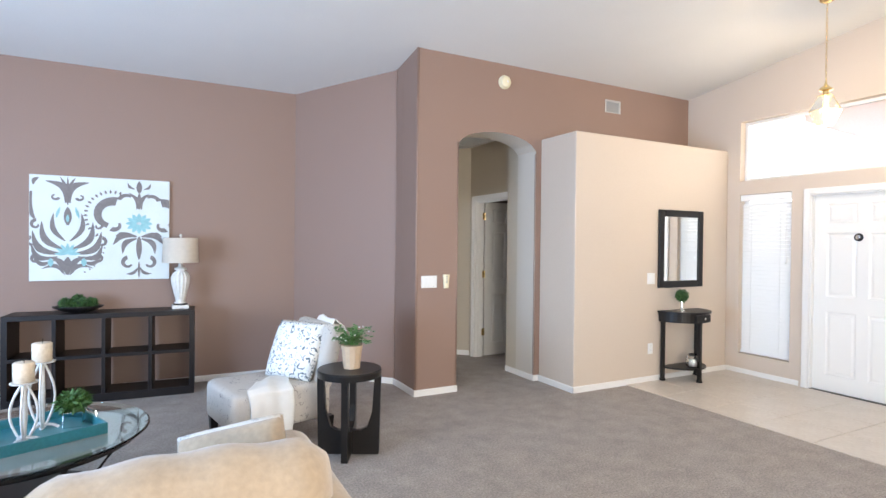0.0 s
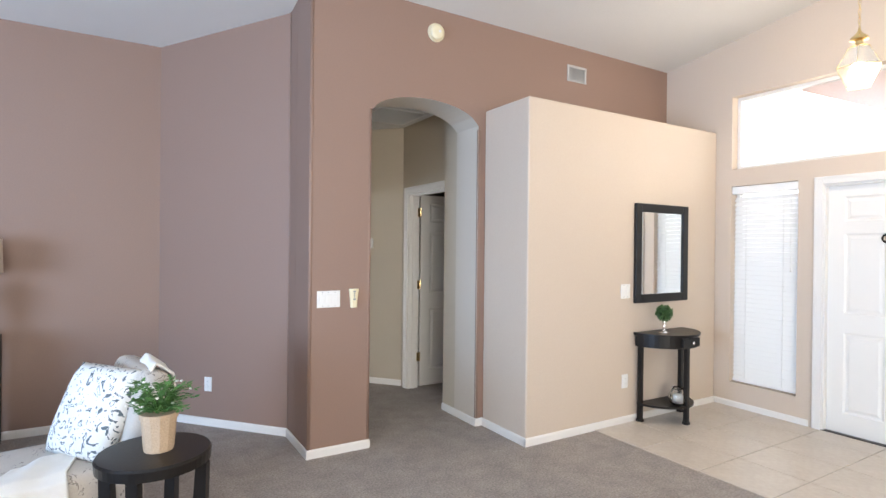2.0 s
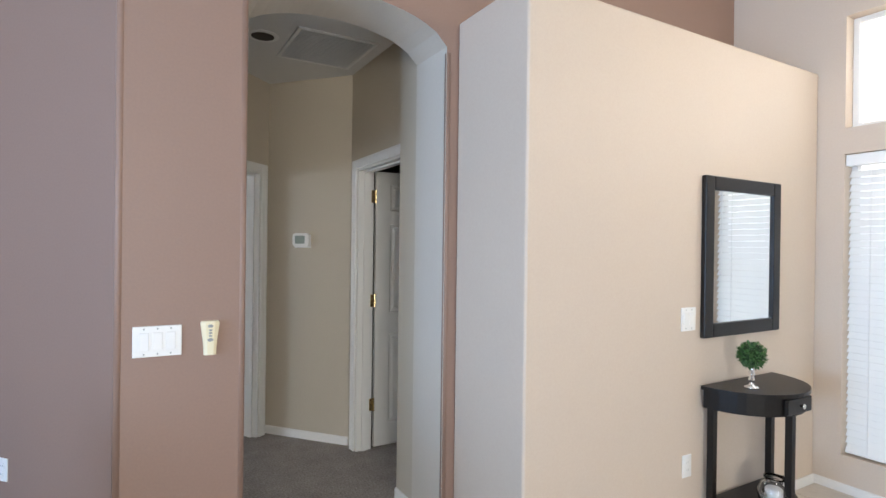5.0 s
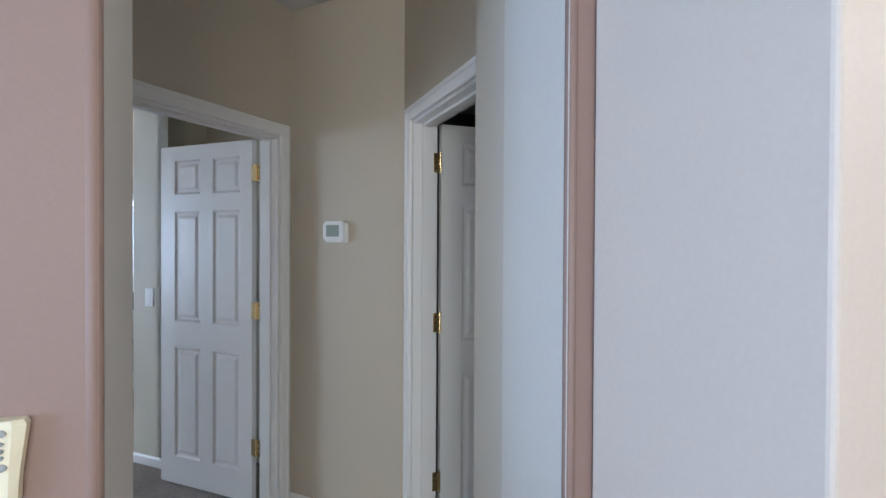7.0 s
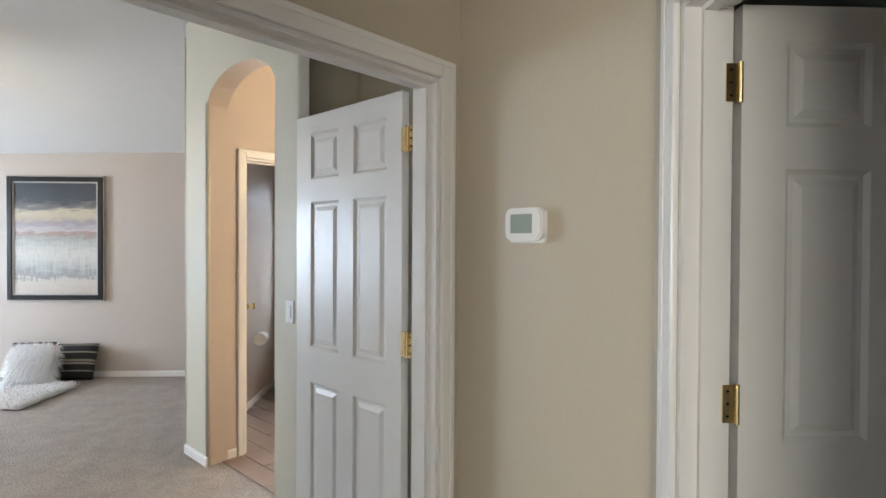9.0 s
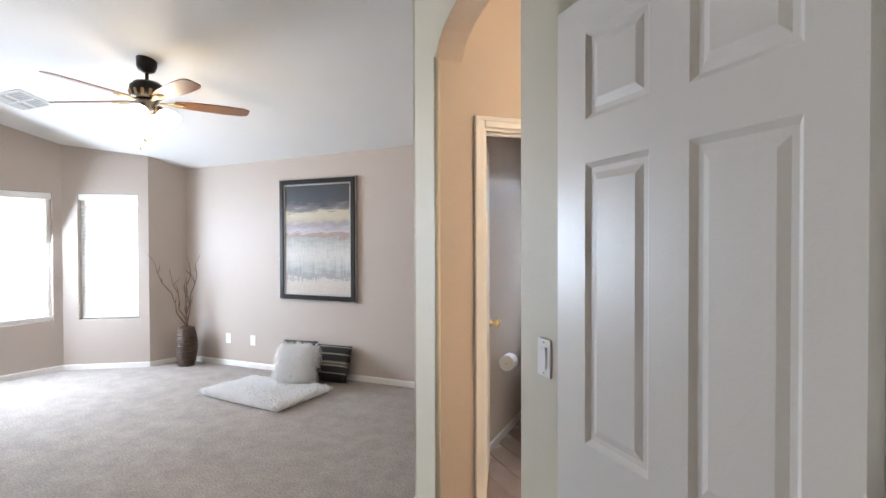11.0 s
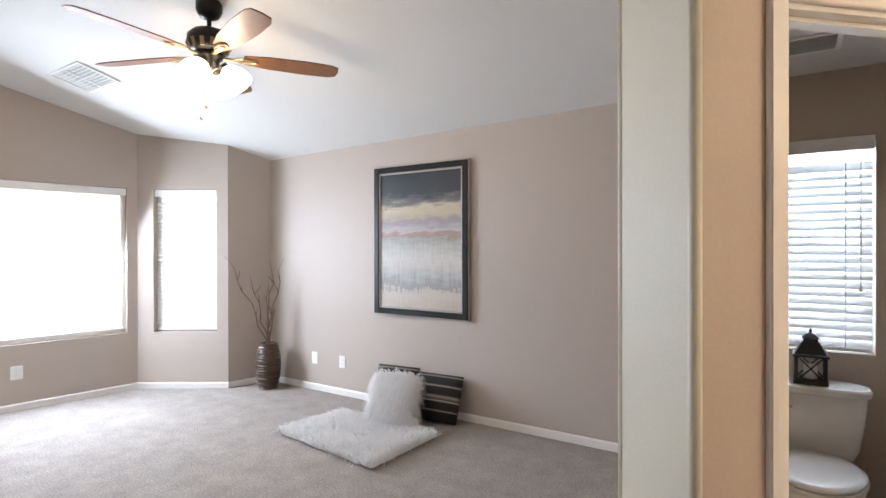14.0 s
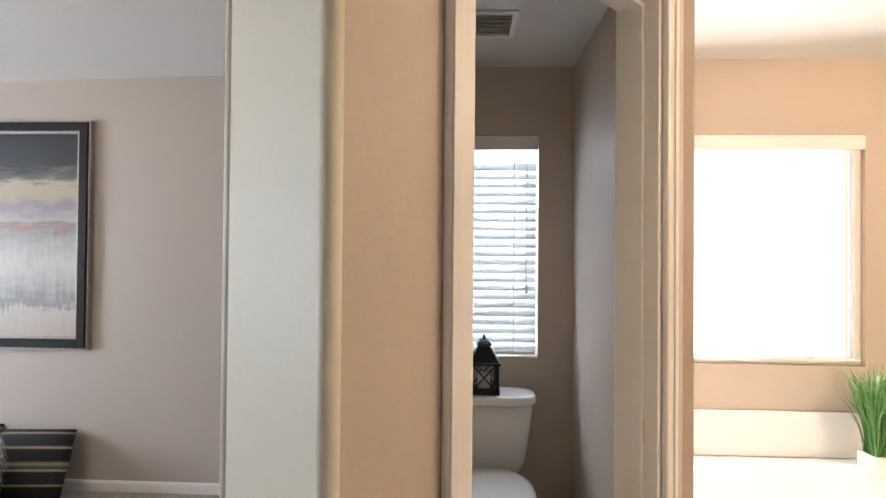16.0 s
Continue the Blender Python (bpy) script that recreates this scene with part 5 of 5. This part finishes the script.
half = [curl(RX - 0.23, 0.13, 0.145, 0.10, 75, 250, 0.085, 0.050), curl(RX - 0.20, 0.05, 0.060, 0.030, 230, 380, 0.050, 0.018), curl(RX - 0.10, 0.27, 0.060, 0.075, 60, 165, 0.026, 0.040), petal(RX - 0.02, 0.20, RX - 0.09, 0.36, 0.022, -0.2),
        petal(RX - 0.02, -0.07, RX - 0.22, -0.15, 0.036, -0.25), petal(RX - 0.02, -0.09, RX - 0.14, -0.24, 0.030, -0.25), petal(RX - 0.10, -0.06, RX - 0.20, -0.07, 0.022, -0.2), curl(RX - 0.09, -0.33, 0.055, 0.030, 100, 330, 0.040, 0.018), petal(RX - 0.01, -0.38, RX - 0.11, -0.44, 0.018, 0.2),
        petal(RX - 0.04, 0.40, RX - 0.10, 0.46, 0.014, 0.2)]
shapes += mirrored(half, RX) + [petal(RX, 0.20, RX, 0.36, 0.026), petal(RX, 0.36, RX, 0.48, 0.030), petal(RX, -0.07, RX, -0.30, 0.030), petal(RX, -0.32, RX, -0.48, 0.012)]
shapes += [petal(-0.56, 0.34, -0.53, 0.08, 0.040, -0.15), petal(-0.545, 0.40, -0.50, 0.47, 0.020, 0.2)]
for i in range(17):
    a = 1.25 + i * 0.19
    c, q = math.cos(a), math.sin(a)
    shapes.append(petal(RX - 0.23 + 0.20 * c, 0.13 + 0.215 * q, RX - 0.23 + 0.235 * c, 0.13 + 0.25 * q, 0.011))
for i in range(9):
    a = -1.1 + i * 0.16
    shapes.append(petal(LX + 0.29 * math.cos(a), -0.14 + 0.30 * math.sin(a), LX + 0.31 * math.cos(a), -0.14 + 0.32 * math.sin(a), 0.007))
for k, sh in enumerate(shapes):
    stamp([sh], "printed_motif", M_GREYI, -0.0372 - 0.00005 * k)
teal = [petal(RX + 0.02 * math.cos(a), 0.06 + 0.015 * math.sin(a), RX + 0.115 * math.cos(a), 0.06 + 0.10 * math.sin(a), 0.024) for a in [i * math.pi / 6 for i in range(12)]]
teal += [petal(LX, -0.24, LX + 0.10 * math.cos(a), -0.24 + 0.10 * math.sin(a), 0.018) for a in [math.pi * i / 6 for i in range(7)]]
teal += [petal(LX, 0.06, LX, 0.13, 0.016)]
for q in (-1, 1):
    teal += [petal(LX + q * 0.13, -0.36, LX + q * 0.13, -0.28, 0.026), petal(LX + q * 0.09, 0.10, LX + q * 0.06, 0.20, 0.014)]
for k, sh in enumerate(teal):
    stamp([sh], "teal_petal", M_TEAL, -0.0425 - 0.00005 * k)


def cloth(name, base, ink, scale, width, rough=0.9, kind="wave"):
    """Woven cloth with a fine curling printed line."""
    m = mat(name, base, rough, var=0.06, scale=20, bump=0.25, bscale=260)
    nt = m.node_tree
    b = nt.nodes["Principled BSDF"]
    src = b.inputs["Base Color"].links[0].from_socket
    tc = nt.nodes.new("ShaderNodeTexCoord")
    nz = nt.nodes.new("ShaderNodeTexNoise")
    nz.inputs["Scale"].default_value = scale
    nz.inputs["Detail"].default_value = 1.5
    nz.inputs["Distortion"].default_value = 1.6
    nt.links.new(tc.outputs["Object"], nz.inputs["Vector"])
    f = nt.nodes.new("ShaderNodeMath")
    f.operation = "PINGPONG"
    f.inputs[1].default_value = 0.16
    nt.links.new(nz.outputs[0], f.inputs[0])
    g = nt.nodes.new("ShaderNodeMath")
    g.operation = "LESS_THAN"
    g.inputs[1].default_value = width
    nt.links.new(f.outputs[0], g.inputs[0])
    out = g.outputs[0]
    if kind == "script":
        n2 = nt.nodes.new("ShaderNodeTexNoise")
        n2.inputs["Scale"].default_value = 9
        nt.links.new(tc.outputs["Object"], n2.inputs["Vector"])
        h = nt.nodes.new("ShaderNodeMath")
        h.operation = "GREATER_THAN"
        h.inputs[1].default_value = 0.52
        nt.links.new(n2.outputs[0], h.inputs[0])
        mu = nt.nodes.new("ShaderNodeMath")
        mu.operation = "MULTIPLY"
        nt.links.new(out, mu.inputs[0])
        nt.links.new(h.outputs[0], mu.inputs[1])
        out = mu.outputs[0]
    mx = nt.nodes.new("ShaderNodeMix")
    mx.data_type = "RGBA"
    nt.links.new(out, mx.inputs[0])
    nt.links.new(src, mx.inputs[6])
    mx.inputs[7].default_value = (*ink, 1)
    nt.links.new(mx.outputs[2], b.inputs["Base Color"])
    return m


M_SCRIPT = cloth("script_linen", (0.56, 0.51, 0.45), (0.24, 0.21, 0.19), 16, 0.016, kind="script")
M_SCROLL = cloth("scroll_print_cotton", (0.78, 0.78, 0.75), (0.12, 0.15, 0.17), 17, 0.034)
M_THROW = mat("cream_throw", (0.82, 0.79, 0.73), 0.95, var=0.06, scale=15, bump=0.3, bscale=240)
M_SUEDE = mat("tan_microsuede", (0.38, 0.285, 0.19), 0.85, var=0.16, scale=5, bump=0.15, bscale=40, Sheen_Weight=0.4)

CH = pose(1.30, 4.72, 0, 0, 0, 12)
chair = empty("slipper_chair", CH, "armless slipper chair in pale script-print linen", "chair")
part("seat", box(-0.45, 0.30, -0.31, 0.31, 0.14, 0.43, 0.055, 4), M_SCRIPT, chair, smooth=True)
bm = box(-0.075, 0.075, -0.31, 0.31, 0.0, 0.50, 0.06, 4)
part("backrest", bm, M_SCRIPT, chair, smooth=True).matrix_local = pose(0.24, 0, 0.36, 0, 14, 0)
for x in (-0.40, 0.30):
    for y in (-0.26, 0.26):
        bm = bmesh.new()
        v = add_box(bm, x - 0.03, x + 0.03, y - 0.03, y + 0.03, 0.0, 0.15)
        for q in v[:4]:
            q.co.x = x + (q.co.x - x) * 0.7
            q.co.y = y + (q.co.y - y) * 0.7
        part("leg", bm, M_BLACKW, chair, "tapered black wooden leg")
cp = empty("accent_pillow", CH @ pose(0.045, -0.06, 0.425, 0, 0, -66) @ pose(0, 0, 0, -24), "white pillow with blue-grey scroll print on the chair", "pillow")
part("cover", cushion(0.46, 0.46, 0.15), M_SCROLL, cp, smooth=True)
bm = bmesh.new()
n = 40
pp = [(math.copysign(0.226 * min(1, 1), 1), 0)]
add_tube(bm, [(-0.215, 0, 0.012), (0.215, 0, 0.012), (0.222, 0, 0.448), (-0.222, 0, 0.448), (-0.215, 0, 0.012)], 0.005, 6)
part("piping", bm, mat("blue_grey_piping", (0.16, 0.22, 0.25), 0.9), cp)

# throw folded behind the pillow and hanging over the seat's side
tb = empty("throw_blanket", CH, "cream woven throw with a knotted fringe draped over the chair", "blanket")


def drape(path, width, name, seed, fold=0.010, n=30):
    """A soft cloth strip along points, each with its own sideways direction."""
    rnd = random.Random(seed)
    ph = [rnd.uniform(0, 6.28) for _ in range(3)]
    bm = bmesh.new()
    grid = []
    m = 48
    for j in range(m + 1):
        f = j / m * (len(path) - 1)
        k = min(int(f), len(path) - 2)
        u = f - k
        u = u * u * (3 - 2 * u) * 0.4 + u * 0.6
        c = Vector(path[k][0]).lerp(Vector(path[k + 1][0]), u)
        side = Vector(path[k][1]).lerp(Vector(path[k + 1][1]), u)
        up = Vector(path[k][2]).lerp(Vector(path[k + 1][2]), u)
        row = []
        for i in range(n + 1):
            a = i / n - 0.5
            h = fold * (math.sin(a * 8 + ph[0] + 2.5 * j / m) + 0.35 * math.sin(a * 17 + ph[1] - 3 * j / m) + 0.5 * math.sin(5 * j / m + a * 6 + ph[2])) * (1 - 0.7 * abs(2 * a) ** 4)
            row.append(bm.verts.new(c + side * a * width * (1 + 0.05 * math.sin(9 * j / m + 2 * a)) + up * (h + fold * 1.3)))
        grid.append(row)
    for j in range(m):
        for i in range(n):
            bm.faces.new((grid[j][i], grid[j][i + 1], grid[j + 1][i + 1], grid[j + 1][i]))
    ob = part(name, bm, M_THROW, tb, smooth=True)
    sm = ob.modifiers.new("solid", "SOLIDIFY")
    sm.thickness = 0.010
    return ob


XS, YU, ZU = (1, 0.0, 0), (0, -1, 0), (0, 0, 1)
drape([((-0.06, -0.02, 0.43), (0.9, 0.4, 0), ZU), ((-0.12, -0.16, 0.432), (0.95, 0.3, 0), ZU), ((-0.17, -0.27, 0.432), (1, 0.15, 0), ZU), ((-0.18, -0.318, 0.41), XS, (0, -0.7, 0.7)),
       ((-0.18, -0.326, 0.33), (0.95, 0, 0), YU), ((-0.18, -0.330, 0.20), (0.9, 0, 0), YU), ((-0.18, -0.332, 0.11), (0.88, 0, 0), YU)], 0.33, "cloth", 3, 0.007)
drape([((0.27, -0.10, 0.60), (0.1, 1, 0), (-1, 0, 0.2)), ((0.33, -0.09, 0.80), (0.1, 1, 0), (-0.9, 0, 0.4)), ((0.375, -0.08, 0.862), (0.1, 1, 0), (0, 0, 1)), ((0.44, -0.08, 0.81), (0.1, 1, 0), (1, 0, 0.2)), ((0.45, -0.08, 0.70), (0.1, 1, 0), (1, 0, 0))], 0.34, "folded_end", 5, 0.007)
for i in range(14):
    x = -0.32 + 0.28 * i / 13
    bm = lathe([(0.003, 0.088), (0.008, 0.096), (0.003, 0.106)], 8)
    add_tube(bm, [(0, 0, 0.09), (0.004 * (-1) ** i, -0.004, 0.05), (0, 0.002, 0.006)], [0.006, 0.007, 0.004], 6)
    part("tassel", bm, M_THROW, tb).matrix_local = pose(x, -0.345, 0)

sdt = empty("side_table", pose(1.675, 4.10, 0, 0, 0, 63), "round black wooden side table with curved legs", "side table")
part("tabletop", lathe([(0.20, 0.545), (0.222, 0.55), (0.225, 0.59), (0.218, 0.60), (0.02, 0.60)], 48), M_BLACKW, sdt)
for k in range(4):
    outline = [(0.0, 0.0), (0.185, 0.0), (0.19, 0.02), (0.200, 0.545), (0.155, 0.545), (0.140, 0.30), (0.105, 0.19), (0.055, 0.165), (0.0, 0.165)]
    bm = bmesh.new()
    a = [bm.verts.new((x, -0.022, z)) for x, z in outline]
    b = [bm.verts.new((x, 0.022, z)) for x, z in outline]
    bm.faces.new(a)
    bm.faces.new(b[::-1])
    for i in range(len(outline)):
        j = (i + 1) % len(outline)
        bm.faces.new((a[i], b[i], b[j], a[j]))
    bmesh.ops.recalc_face_normals(bm, faces=bm.faces[:])
    part("leg", bm, M_BLACKW, sdt).matrix_local = pose(0, 0, 0, 0, 0, 90 * k) @ pose(0.023 if k % 2 else 0.0, 0, 0)

M_BURLAP = mat("kraft_wrap", (0.50, 0.37, 0.25), 0.9, var=0.12, scale=12, bump=0.4, bscale=160)
pl = empty("potted_fern", pose(1.69, 4.10, 0.60) @ Matrix.Scale(1.16, 4), "small green fern in a kraft paper wrapped pot", "plant")
part("pot", lathe([(0.05, 0), (0.052, 0.01), (0.062, 0.13), (0.066, 0.135), (0.058, 0.14), (0.02, 0.12)], 12), M_BURLAP, pl)
rnd = random.Random(11)
for k in range(30):
    a = rnd.uniform(0, 6.28)
    reach, hh = rnd.uniform(0.03, 0.13), rnd.uniform(0.03, 0.12)
    bm = bmesh.new()
    d = Vector((math.cos(a), math.sin(a), 0))
    pts = [Vector((0, 0, 0.12)) + d * reach * u + Vector((0, 0, hh * math.sin(u * 2.1))) for u in [i / 8 for i in range(9)]]
    add_tube(bm, pts, 0.0018, 5)
    for i in range(2, 9):
        for s in (-1, 1):
            side = Vector((-d.y, d.x, 0)) * s
            for q in range(2):
                p = pts[i] + Vector((rnd.uniform(-0.008, 0.008), rnd.uniform(-0.008, 0.008), rnd.uniform(-0.006, 0.01)))
                t = (side * rnd.uniform(0.5, 1) + d * 0.6 + Vector((0, 0, rnd.uniform(-0.2, 0.5)))).normalized() * rnd.uniform(0.018, 0.032)
                w = t.cross(Vector((0, 0, 1))).normalized() * 0.007
                bm.faces.new([bm.verts.new(p), bm.verts.new(p + t * 0.5 + w), bm.verts.new(p + t), bm.verts.new(p + t * 0.5 - w)])
    part("frond", bm, M_LEAF2, pl)
for k in range(12):
    a, q, z = rnd.uniform(0, 6.28), rnd.uniform(0.05, 0.12), rnd.uniform(0.15, 0.24)
    part("blossom", lathe([(0.002, 0), (0.007, 0.003), (0.004, 0.007)], 6), M_WHITE, pl, "tiny white blossom").matrix_local = pose(q * math.cos(a), q * math.sin(a), z)
part("folded_rim", lathe([(0.0625, 0.118), (0.0655, 0.118), (0.067, 0.139), (0.064, 0.140)], 12), M_BURLAP, pl)

# coffee table with its tray
M_TGLASS = glass_mat("table_glass", (0.80, 0.93, 0.90), 0.0)
cf = empty("coffee_table", pose(-0.16, 3.98, 0), "round glass coffee table on a dark iron base", "coffee table")
part("glass_top", lathe([(0.60, 0.435), (0.61, 0.442), (0.60, 0.450), (0.02, 0.450)], 64), M_TGLASS, cf, "round clear glass top")
bm = bmesh.new()
add_tube(bm, [(0.55 * math.cos(i * math.pi / 24), 0.55 * math.sin(i * math.pi / 24), 0.415) for i in range(49)], 0.018, 8)
part("ring", bm, M_BLACKM, cf)
for k in range(4):
    part("leg", tube([(0.54, 0, 0.41), (0.50, 0, 0.25), (0.36, 0, 0.10), (0.42, 0, 0.0)], 0.016, 8), M_BLACKM, cf).matrix_local = pose(0, 0, 0, 0, 0, 90 * k + 30)
part("shelf", lathe([(0.37, 0.09), (0.375, 0.10), (0.37, 0.11), (0.02, 0.11)], 40), M_BLACKW, cf)

M_TRAY = mat("teal_lacquer", (0.035, 0.19, 0.22), 0.3, var=0.15, scale=6)
ty = empty("serving_tray", pose(-0.12, 3.90, 0.452, 0, 0, 24), "teal lacquered serving tray with silver handles", "tray")
part("bottom", box(-0.30, 0.30, -0.22, 0.22, 0, 0.010), M_TRAY, ty)
for a, b, c, d in ((-0.31, -0.298, -0.23, 0.23), (0.298, 0.31, -0.23, 0.23), (-0.298, 0.298, -0.23, -0.218), (-0.298, 0.298, 0.218, 0.23)):
    part("side", box(a, b, c, d, 0, 0.058, 0.002), M_TRAY, ty)
for s in (-1, 1):
    part("handle", tube([(s * 0.304, -0.08, 0.058), (s * 0.304, -0.075, 0.085), (s * 0.304, 0.075, 0.085), (s * 0.304, 0.08, 0.058)], 0.006, 8), M_CHROME, ty, "silver bar handle")

M_WASH = mat("whitewashed_metal", (0.62, 0.60, 0.57), 0.5, 0.1, var=0.15, scale=30)
M_BARK = mat("bark_candle", (0.60, 0.50, 0.38), 0.8, var=0.4, scale=14, bump=0.5, bscale=50)


def candle_holder(m, h, label):
    top = empty("candle_holder", m, label, "candle holder", "candle holders")
    for k in range(4):
        pts = [(0.012 + 0.045 * math.sin(math.pi * u) , 0, 0.01 + (h - 0.02) * u) for u in [i / 10 for i in range(11)]]
        part("scroll", tube(pts, 0.006, 8), M_WASH, top).matrix_local = pose(0, 0, 0, 0, 0, 90 * k)
    part("stem", tube([(0, 0, 0.0), (0, 0, h)], 0.012, 10), M_WASH, top)
    for k in range(3):
        part("foot", tube([(0.0, 0, 0.03), (0.05, 0, 0.02), (0.075, 0, 0.004)], 0.008, 8), M_WASH, top).matrix_local = pose(0, 0, 0, 0, 0, 120 * k)
    part("plate", lathe([(0.01, h - 0.004), (0.058, h), (0.060, h + 0.006), (0.02, h + 0.006)], 28), M_WASH, top)
    c = part("candle", lathe([(0.045, h + 0.006), (0.046, h + 0.10), (0.040, h + 0.106), (0.01, h + 0.102)], 28), M_BARK, top, "bark-textured pillar candle", smooth=True)
    part("wick", tube([(0, 0, h + 0.10), (0.003, 0, h + 0.125)], 0.002, 5), M_BLACKM, c)
    return top


candle_holder(pose(-0.10, 3.80, 0.462), 0.30, "short white scroll candle holder with a bark candle")
candle_holder(pose(-0.06, 4.00, 0.462), 0.36, "tall white scroll candle holder with a bark candle")
bx = empty("boxwood_pot", pose(0.08, 4.00, 0.462), "small boxwood plant in a silver cube pot", "plant")
part("pot", box(-0.045, 0.045, -0.045, 0.045, 0, 0.085, 0.004), M_CHROME, bx)
part("foliage", leaf_ball(0.085, 900, 0.022, 9, 0.75, 0.4), M_LEAF, bx).matrix_local = pose(0, 0, 0.13)

# sofa, seen over its back
sofa = empty("sofa", pose(0.12, 2.62, 0), "tan microsuede sofa with a rounded back", "sofa")
part("base", box(-1.0, 0.98, -0.42, 0.50, 0.06, 0.34, 0.05, 3), M_SUEDE, sofa, smooth=True)


def bolster(x0, x1, y, z0, z1, t, crown=0.03, n=20):
    """A stuffed back with a soft crowned top."""
    bm = bmesh.new()
    rg = []
    for i in range(n + 1):
        u = i / n
        x = x0 + (x1 - x0) * u
        e = min(1.0, 7 * u + 0.35, 7 * (1 - u) + 0.35)
        e = math.sqrt(e)
        top = z1 - 0.10 * (1 - e) + crown * math.sin(math.pi * u) + 0.006 * math.sin(u * 23)
        ring = []
        for k in range(17):
            a = math.pi * k / 16
            ring.append(bm.verts.new((x, y - t * e * math.cos(a) , z0 + (top - z0) * (0.62 + 0.38 * math.sin(a)) if 0 < k < 16 else z0)))
        rg.append(ring)
    for a, b in zip(rg, rg[1:]):
        for k in range(16):
            bm.faces.new((a[k], b[k], b[k + 1], a[k + 1]))
    bm.faces.new(rg[0])
    bm.faces.new(rg[-1][::-1])
    bmesh.ops.recalc_face_normals(bm, faces=bm.faces[:])
    return bm


part("back", bolster(-0.95, 0.03, -0.22, 0.30, 0.74, 0.17), M_SUEDE, sofa, smooth=True)
part("back", bolster(0.03, 0.93, -0.22, 0.30, 0.76, 0.17), M_SUEDE, sofa, smooth=True)
part("arm", box(0.80, 1.02, -0.40, 0.48, 0.10, 0.60, 0.09, 5), M_SUEDE, sofa, smooth=True)
part("arm", box(-1.16, -0.94, -0.40, 0.48, 0.10, 0.60, 0.09, 5), M_SUEDE, sofa, smooth=True)
for x in (-0.48, 0.38):
    part("seat_cushion", box(x - 0.43, x + 0.42, -0.08, 0.50, 0.335, 0.47, 0.05, 4), M_SUEDE, sofa, smooth=True)
for x in (-0.92, 0.88):
    for y in (-0.34, 0.42):
        part("leg", box(x - 0.03, x + 0.03, y - 0.03, y + 0.03, 0.0, 0.075), M_BLACKW, sofa, "short black wooden leg")
sp = empty("sofa_pillow", pose(0.80, 2.93, 0.36, -18, 0, -34) @ pose(0, 0, 0, 0, -15, 0), "tan microsuede cushion edged in script print on the sofa seat", "pillow")
part("cover", cushion(0.50, 0.31, 0.15), M_SUEDE, sp, smooth=True)
part("edging", tube([(-0.24, 0.0, 0.302), (-0.12, 0.0, 0.297), (0.12, 0.0, 0.297), (0.24, 0.0, 0.302)], [0.012, 0.022, 0.022, 0.012], 10), M_SCRIPT, sp, "script-print edging", smooth=True)
M_PLAID = ramp_mat("plaid_wool", [(0.0, (0.62, 0.58, 0.55)), (0.30, (0.62, 0.58, 0.55)), (0.34, (0.16, 0.08, 0.08)), (0.52, (0.20, 0.12, 0.11)), (0.56, (0.62, 0.58, 0.55)), (0.8, (0.55, 0.5, 0.48)), (0.84, (0.18, 0.1, 0.1)), (1.0, (0.18, 0.1, 0.1))],
                   axis="X", noise_amt=0.12, scale=16, stretch=(1, 3, 3), lo=-0.25, hi=0.22, rough=0.95)
pb = empty("plaid_blanket", pose(-0.22, 2.40, 0), "brown and white plaid blanket over the sofa back", "blanket")
part("cloth", bolster(-0.28, 0.26, 0.0, 0.40, 0.765, 0.188, 0.012), M_PLAID, pb, smooth=True)

# ---- pieces: tiles and planks ----
tf = tagged(part("tile_floor", prism([(4.852, -1.995), (6.495, -1.995), (6.495, 4.574), (4.852, 4.574)], -0.02, 0.004), M_GROUT), "beige ceramic tile entry floor", "floor", kind="structure")
src = bpy.data.meshes.new("tile")
bm = box(-0.226, 0.226, -0.226, 0.226, 0.0, 0.006, 0.002, 1)
bm.to_mesh(src)
bm.free()
src.materials.append(M_TILE)
for i in range(4):
    for j in range(15):
        x0, y1 = 4.856 + 0.458 * i, 4.572 - 0.458 * j
        if x0 > 6.4 or y1 < -1.9:
            continue
        w = min(0.452, 6.49 - x0)
        t = new("tile", src)
        t.parent = tf
        t.matrix_local = Matrix.Translation((x0 + w / 2, y1 - 0.226, 0.003)) @ Matrix.Diagonal((w / 0.452, 1, 1, 1))
M_PLANK = mat("grey_brown_vinyl_plank", (0.27, 0.19, 0.145), 0.45, var=0.3, scale=4, bump=0.05, bscale=40)
bf = tagged(part("bath_floor", prism([(1.985, 8.99), (2.12, 8.84), (2.84, 8.14), (5.99, 8.14), (5.99, 10.71), (1.985, 10.71)], -0.02, 0.004), M_GROUT), "grey-brown vinyl plank bathroom floor", "floor", kind="structure")
C0 = Vector((1.868, 8.957, 0))
src = bpy.data.meshes.new("plank")
bm = box(-0.5, 0.5, -0.073, 0.073, 0, 0.005, 0.0015, 1)
bm.to_mesh(src)
bm.free()
src.materials.append(M_PLANK)
for i in range(14):
    v = 0.10 + 0.149 * i
    for k in range(3):
        u0 = (0.35 if i == 0 else 0.12 - v) + (0.0 if k == 0 else 0.55 + 0.2 * (i % 3) + 0.92 * (k - 1))
        u1 = (0.35 if i == 0 else 0.12 - v) + 0.545 + 0.2 * (i % 3) + 0.92 * k
        if i == 0:
            u1 = min(u1, 1.17)
            if u0 > 1.1:
                continue
        c = C0 + Vector((R, -R, 0)) * (u0 + u1) / 2 + Vector((R, R, 0)) * (v + 0.073)
        p = new("plank", src)
        p.parent = bf
        p.matrix_local = pose(c.x, c.y, 0.003, 0, 0, -45) @ Matrix.Diagonal((u1 - u0, 1, 1, 1))
